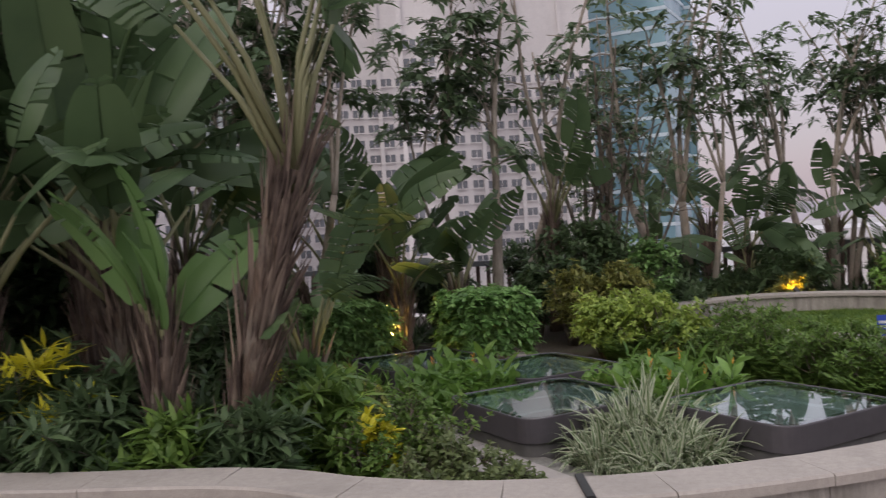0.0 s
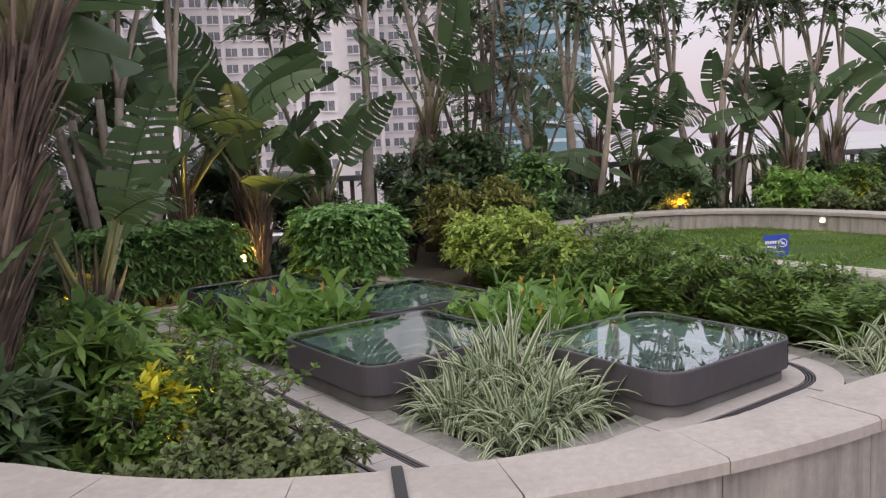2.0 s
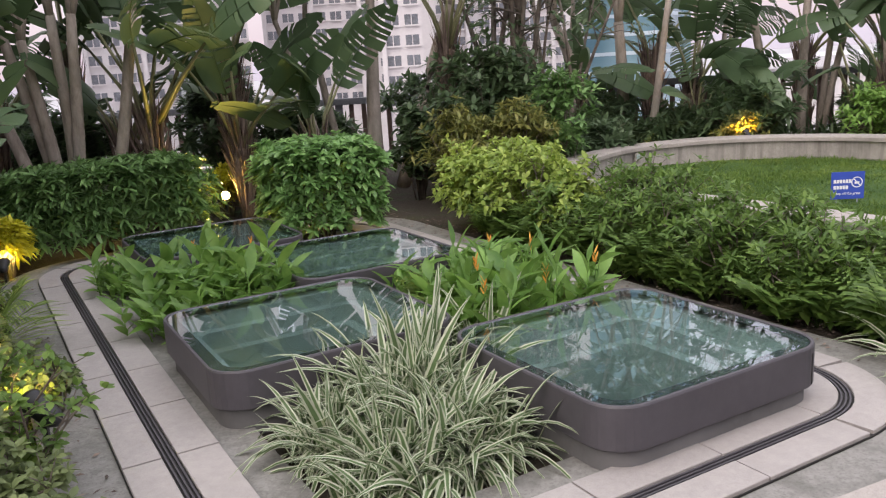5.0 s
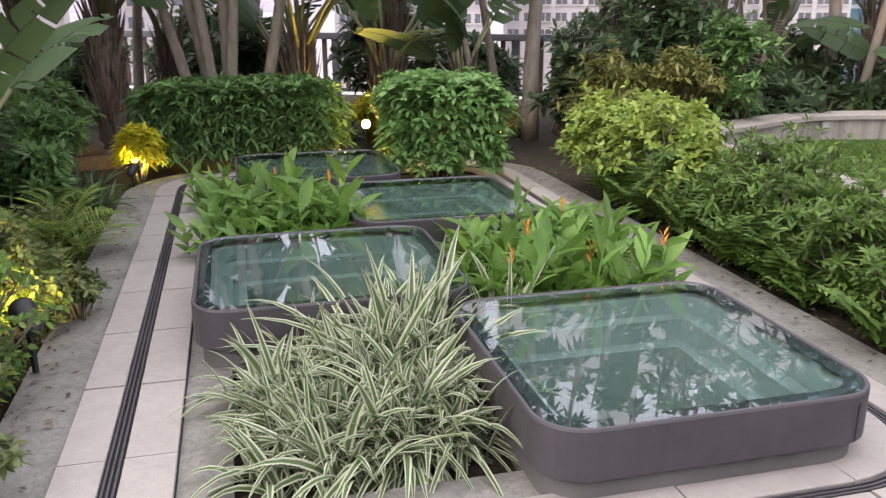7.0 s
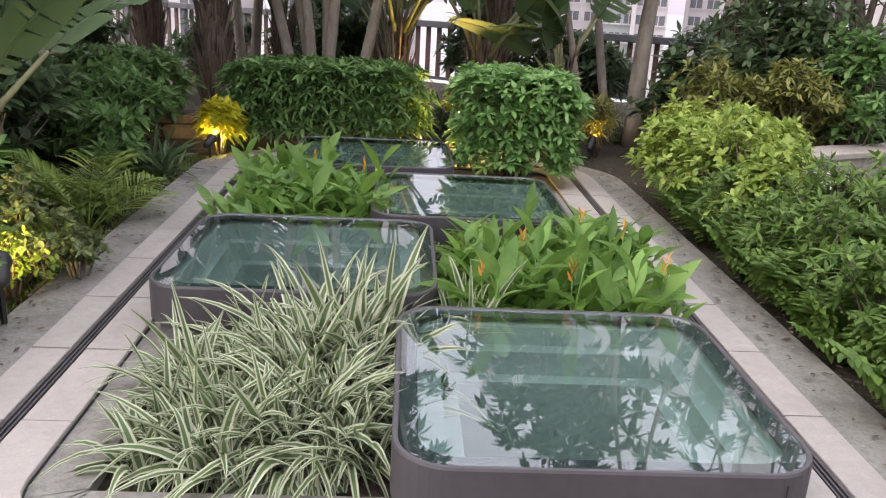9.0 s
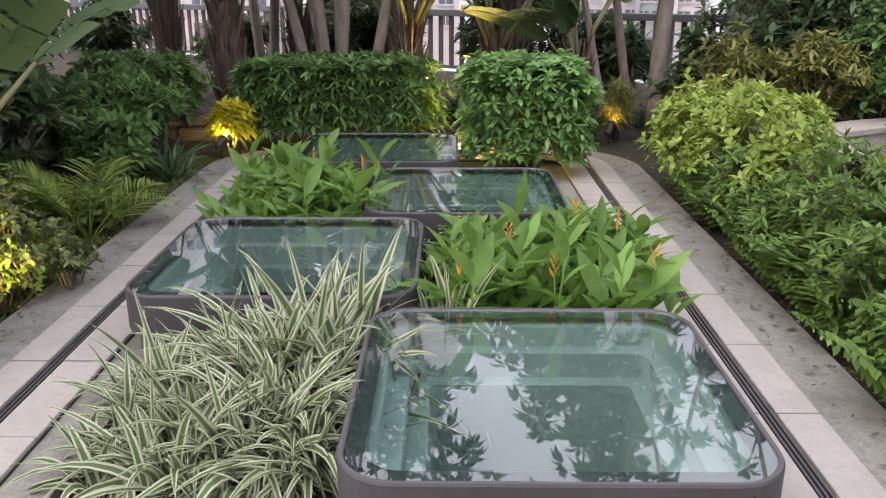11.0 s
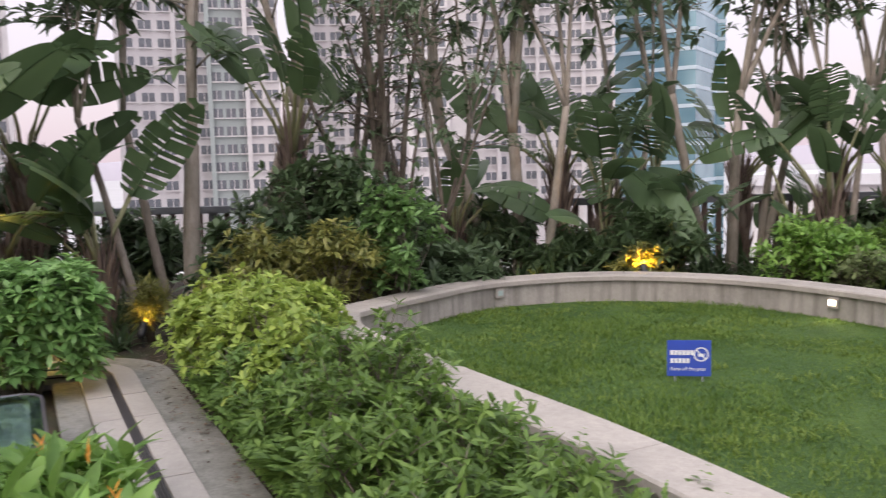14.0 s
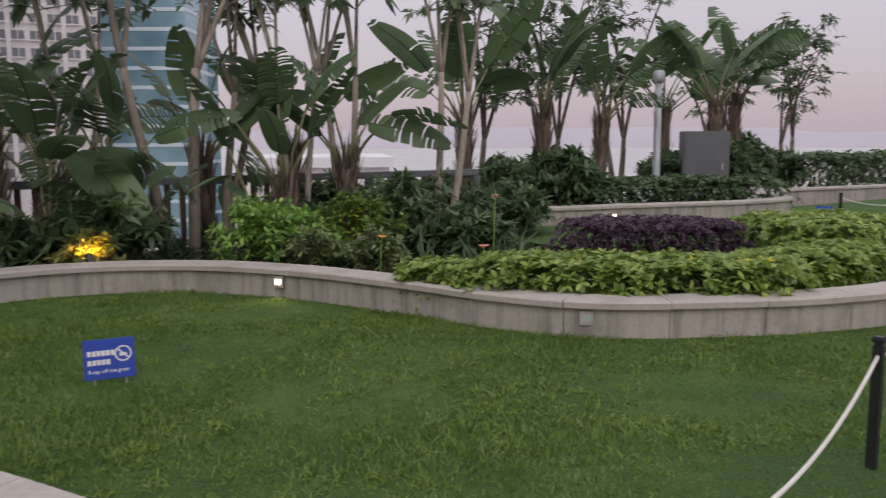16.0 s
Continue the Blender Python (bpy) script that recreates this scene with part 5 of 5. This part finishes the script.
def tower(azimuth, distance, width, depth, top, storey, bays, label, wall="white", turn=None, bay=1.9, base=-25, floors=(0, 40), blank=()):
    """A block with window openings on the side that faces the garden; its own frame has -y towards the viewer."""
    x, y = polar(azimuth, distance)
    root = thing("apartment_building", (x, y, base), label, "building", "distant buildings", -azimuth if turn is None else turn)
    part("wall", box_data(-width / 2, 0, 0, width / 2, depth, top - base), M[wall], root)
    part("roof", box_data(-width / 2 - .2, -.2, top - base, width / 2 + .2, depth, top - base + 1.0), M[wall], root)
    w0 = None
    for fl in range(int((top - base) / storey)):
        z = fl * storey
        if z + base < -6 or z + base > 30:
            continue
        for k in range(bays):
            if k in blank:
                continue
            px = -width / 2 + (k + .5) * width / bays
            if w0 is None:
                w0 = part("window", box_data(-bay / 2, -.06, 0, bay / 2, -.01, storey * .5, 0), M["pane_far"], root)
                sill = part("sill", box_data(-bay / 2 - .15, -.5, -.22, bay / 2 + .15, -.01, -.02), M["white"], w0)
                fr = part("frame", box_data(-.06, -.11, 0, .06, -.07, storey * .5), M["white"], w0)
                w0.location = (px, 0, z + storey * .3)
            else:
                o = new("window", w0.data)
                o.parent, o.location = root, (px, 0, z + storey * .3)
                for word, src in (("sill", sill), ("frame", fr)):
                    new(word, src.data).parent = o
    for k in range(bays + 1):
        if k % 3 == 0:
            px = -width / 2 + k * width / bays
            part("pier", box_data(px - .35, -.7, 0, px + .35, 0, top - base), M[wall], root)
    return root


AP = "white apartment tower with rows of windows"
tower(-47, 100, 22, 14, 60, 2.8, 7, AP)
tower(-41.5, 112, 9, 14, 60, 2.9, 3, "plain white end wall of an apartment tower", blank=(0, 2))
tower(-33, 118, 18, 14, 60, 2.8, 6, AP)
tower(-19, 140, 17, 14, 70, 2.8, 6, AP)
tower(-15.6, 136, 6, 10, 70, 2.8, 3, "grey-green recessed bay of an apartment tower", "grey_render", bay=1.5)
tower(-13.4, 135, 5, 10, 70, 2.8, 2, AP)
tower(-7, 150, 22, 12, 70, 2.8, 8, AP)
tower(-2.2, 120, 5.5, 12, 70, 2.8, 2, AP)
tower(0.6, 150, 9, 12, 70, 2.8, 3, "plain white end wall of an apartment tower", blank=(0,))
tower(6, 155, 22, 12, 70, 2.8, 8, AP)


def glass_tower(azimuth, distance, width, top, label, turn):
    x, y = polar(azimuth, distance)
    root = thing("office_tower", (x, y, -25), label, "building", "distant buildings", turn)
    part("curtain_wall", box_data(-width / 2, 0, 0, width / 2, width, top + 25), M["tower_glass"], root)
    for i in range(int((top + 25) / 3.6)):
        part("spandrel", box_data(-width / 2 - .15, -.15, i * 3.6, width / 2 + .15, width, i * 3.6 + .7), M["band"], root, "pale spandrel band")
    return root


glass_tower(12.6, 170, 16, 90, "tall blue-green glass office tower with pale bands", -30)
glass_tower(15.6, 185, 9, 90, "narrow blue glass tower wing with pale bands", -10)

bld = thing("low_building", (*polar(24, 60), -25), "low white flat-roofed building below the garden", "building", "distant buildings", -24)
part("wall", box_data(-5, 0, 0, 5, 14, 24.6), M["white"], bld)
part("roof", box_data(-5.3, -.5, 24.6, 5.3, 14.5, 25.3), M["roof_white"], bld)
bld = thing("low_building", (*polar(58, 48), -25), "low building with a pale ribbed metal roof", "building", "distant buildings", -58)
part("wall", box_data(-10, 0, 0, 10, 8, 25.0), M["white"], bld)
part("roof", box_data(-10.3, -.3, 25.0, 10.3, 8, 25.6), M["roof_white"], bld)
for i in range(20):
    part("roof_rib", box_data(-10 + i, -.45, 25.0, -9.8 + i, -.3, 25.5), M["cabinet"], bld)


def hills():
    rng = np.random.RandomState(5)
    az = np.linspace(-70, 110, 240)
    v = []
    for a in az:
        h = 40 + 34 * noise.noise((a * .09, 1.7, 0)) + 14 * noise.noise((a * .35, 4.2, 0)) + 22 * math.exp(-((a - 33) / 9) ** 2)
        for d, z in ((2300, -25), (2350, max(2, h * .4)), (2600, max(4, h * .68))):
            v.append((d * math.sin(radians(a)), d * math.cos(radians(a)), z))
    f = [(i * 3 + k, (i + 1) * 3 + k, (i + 1) * 3 + k + 1, i * 3 + k + 1) for i in range(len(az) - 1) for k in range(2)]
    tagged(to_object("backdrop", v, f, M["hill"]), "hills across the harbour, haze painted in as blue-grey", "hills", kind="structure")


hills()


# ---- garden lights ----
def spotlight(at, aim, power, size=110, scale=1.0, color=(1.0, .58, .12), label="small black garden spotlight with a warm lens on a stake"):
    root = thing("garden_spotlight", at, label, "spotlight", "garden spotlights")
    root.scale = (scale, scale, scale)
    part("stake", box_data(-.008, -.008, -.08, .008, .008, .08), M["black"], root)
    m = look((0, 0, .12), aim)
    body = to_object("housing", *loft([np.c_[np.array([(r * math.cos(a), r * math.sin(a)) for a in np.linspace(0, 6.283, 16, endpoint=False)]), np.full(16, z)] for r, z in ((.018, .09), (.036, .06), (.040, -.05), (.046, -.055), (.046, -.07), (.034, -.07), (.034, -.05))], True, False), M["black"])
    body.parent, body.matrix_basis = root, m
    lens = to_object("lens", *loft([np.c_[np.array([(.034 * math.cos(a), .034 * math.sin(a)) for a in np.linspace(0, 6.283, 16, endpoint=False)]), np.full(16, z)] for z in (-.045, -.055)], True, True), M["lens"])
    lens.parent = body
    tagged(lens, "glowing warm lens")
    data = bpy.data.lights.new("bulb", "SPOT")
    data.energy, data.color, data.spot_size, data.spot_blend, data.shadow_soft_size = power, color, radians(size), .6, .03
    lamp = new("bulb", data)
    lamp.parent, lamp.matrix_basis = root, m @ Matrix.Translation((0, 0, -.075))
    return root


LEMON = (1.0, .74, .20)
spotlight((-2.10, 9.04, .02), (-.10, .26, .20), 40, color=LEMON)
spotlight((-.88, 11.62, .06), (.22, -1.0, .26), 120, 176, 1.45, (1.0, .66, .15))
spotlight((-.22, 10.05, -.02), (.15, -.2, .25), 6)
spotlight((.64, 11.62, .0), (.0, .35, .45), 8)
spotlight((-.50, 4.88, .06), (-.02, .22, .32), 12)
spotlight((-.20, 5.64, .10), (-.42, .30, .26), 22, 120, 1.25, LEMON)
spotlight((-2.55, 4.98, .40), (-.1, .2, .6), 6)
spotlight((5.6, 13.17, .26), (0, .24, .26), 90, 140, color=(1.0, .48, .07))
spotlight((8.35, 12.85, .1), (.1, .4, .5), 16)
spotlight((4.6, 13.6, .0), (-.5, 1.0, 1.2), 4)


def wall_light(at, turn, lit=True):
    root = thing("wall_light", at, "small square recessed wall light" + (" glowing pale" if lit else ", unlit"), "wall light", "recessed wall lights", turn)
    part("frame", box_data(-.055, -.012, -.055, .055, .0, .055, .006), M["coping"], root)
    part("lens", box_data(-.03, -.018, -.026, .03, -.010, .026, .003), M["wall_lens" if lit else "well"], root)
    if lit:
        data = bpy.data.lights.new("bulb", "SPOT")
        data.energy, data.color, data.spot_size, data.shadow_soft_size = 3, (1, .78, .5), radians(120), .03
        lamp = new("bulb", data)
        lamp.parent, lamp.matrix_basis = root, look((0, -.04, 0), (0, -.3, -.3))
    return root


wall_light((4.0, 12.54, .26), 34, False)
wall_light((6.98, 11.66, .26), -50, True)
wall_light((8.36, 9.0, .25), -37, False)
wall_light((14.35, 15.08, .22), -14, True)

# ---- sign on the lawn ----
def text_part(body, size, at, parent, mat, name="lettering", squash=1.0):
    cu = bpy.data.curves.new(name, "FONT")
    cu.body, cu.size, cu.extrude = body, size, .0006
    tmp = bpy.data.objects.new(name, cu)
    scene.collection.objects.link(tmp)
    bpy.context.view_layer.update()
    me = bpy.data.meshes.new_from_object(tmp.evaluated_get(bpy.context.evaluated_depsgraph_get()))
    bpy.data.objects.remove(tmp)
    me.materials.append(mat)
    ob = new(name, me)
    ob.parent = parent
    ob.matrix_basis = pose(*at, 90, 0, 0) @ Matrix.Diagonal((squash, 1, 1, 1))
    return ob


def lawn_sign(at, turn, w=.285, h=.245):
    root = thing("lawn_sign", at, "blue keep-off-the-grass sign standing on the lawn", "sign", "lawn signs", turn)
    part("board", box_data(-w / 2, -.004, .03, w / 2, .004, .03 + h, .0015), M["blue"], root, "bright blue board")
    for s in (-1, 1):
        part("stake", box_data(s * .09 - .005, .004, -.08, s * .09 + .005, .010, .18), M["steel"], root)
    k = .03 + h
    for r_, (y0, wd) in enumerate(((k - .10, .15), (k - .155, .125))):
        x = -w / 2 + .02
        while x < -w / 2 + .02 + wd - .015:
            part("character_bar", box_data(x, -.0062, y0, x + .021, -.0045, y0 + .032), M["sign_white"], root)
            x += .026
    text_part("Keep off the grass", .034, (-w / 2 + .02, -.005, k - .205), root, M["sign_white"], squash=.93)
    ringv, ringf = [], []
    for i in range(28):
        a = 2 * math.pi * i / 28
        for r in (.040, .049):
            ringv.append((w / 2 - .065 + r * math.cos(a), -.0055, k - .095 + r * math.sin(a)))
    ringf = [(2 * i, 2 * i + 1, (2 * i + 3) % 56, (2 * i + 2) % 56) for i in range(28)]
    adopt(to_object("ring", ringv, ringf, M["sign_white"], smooth=False), root, "white prohibition ring")
    bar = part("slash", box_data(-.043, -.0058, -.0045, .043, -.0046, .0045), M["sign_white"], root)
    bar.matrix_basis = pose(w / 2 - .065, 0, k - .095, 0, 45, 0)
    part("shoe_mark", box_data(w / 2 - .085, -.0057, k - .11, w / 2 - .045, -.0047, k - .09), M["sign_white"], root)
    return root


lawn_sign((5.17, 9.64, .11), -6)
lawn_sign((17.5, 13.2, .1), -45)


# ---- rope barrier ----
def rope_post(x, y):
    root = thing("rope_post", (x, y, .09), "short black post of a rope barrier on the lawn", "post", "rope posts")
    part("shaft", box_data(-.022, -.022, -.05, .022, .022, .58, .008), M["black"], root)
    part("cap", box_data(-.028, -.028, .58, .028, .028, .61, .008), M["black"], root)
    return root


POSTS = [(5.6, 5.75), (7.82, 6.49), (11.0, 7.3), (16.4, 12.2), (20, 12.5)]
for p in POSTS:
    rope_post(*p)
for a, b in zip(POSTS, POSTS[1:]):
    if a == POSTS[2]:
        continue
    s = np.linspace(0, 1, 20)
    line = np.stack([a[0] + (b[0] - a[0]) * s, a[1] + (b[1] - a[1]) * s, .62 - .8 * s * (1 - s)], 1)
    tagged(to_object("barrier_rope", *tube_data(line, np.full(20, .009), 6), M["rope"]), "white rope slung between black posts", "rope", "barrier ropes")

# ---- lamp post, cabinet ----
lp = thing("street_lamp", (17.95, 17.6, .0), "grey steel garden lamp post with a round head", "lamp post")
ring_pts = lambda r, z: np.c_[np.array([(r * math.cos(a), r * math.sin(a)) for a in np.linspace(0, 6.283, 16, endpoint=False)]), np.full(16, z)]
adopt(to_object("pole", *loft([ring_pts(.09, -.05), ring_pts(.085, .2), ring_pts(.075, 2.75)], True, True), M["steel"]), lp)
adopt(to_object("head", *loft([ring_pts(.085, 2.74), ring_pts(.12, 2.80), ring_pts(.13, 2.86), ring_pts(.13, 2.98), ring_pts(.08, 3.02)], True, True), M["steel"]), lp, "round steel lamp head")
cb = thing("utility_cabinet", (19.0, 17.2, 0), "dark grey metal utility cabinet among the palms", "cabinet", turn=-38)
part("body", box_data(-.5, -.3, -.05, .5, .3, 1.7, .02), M["cabinet"], cb)
part("door", box_data(-.45, -.32, .1, .45, -.3, 1.63, .006), M["cabinet"], cb)
part("handle", box_data(.33, -.35, .85, .36, -.32, 1.0, .005), M["steel"], cb)
plant_bush("hedge", (27, 17.6, 0), bush(63, 5, .6, 1.1, 900, .16, .07, 6, .5, "oval"), "dark_leaf", "long dark hedge beyond the far lawn", "hedge")
plant_bush("low_hedge", (16.5, 15.9, 0), bush(64, 2.6, .6, .75, 700, .14, .06, 6, .5, "oval"), "dark_leaf", "low dark hedge behind the far wall", "hedge", turn=-15)

# ---- drain spout at the gap in the coping ----
sp = thing("drain_spout", (.53, 3.43, .30), "black drain spout set in the coping joint", "drain")
part("channel", box_data(-.018, -.03, -.2, .018, -.002, .215, .004), M["black"], sp)
part("lip", box_data(-.02, -.03, .203, .02, .30, .218, .003), M["black"], sp)
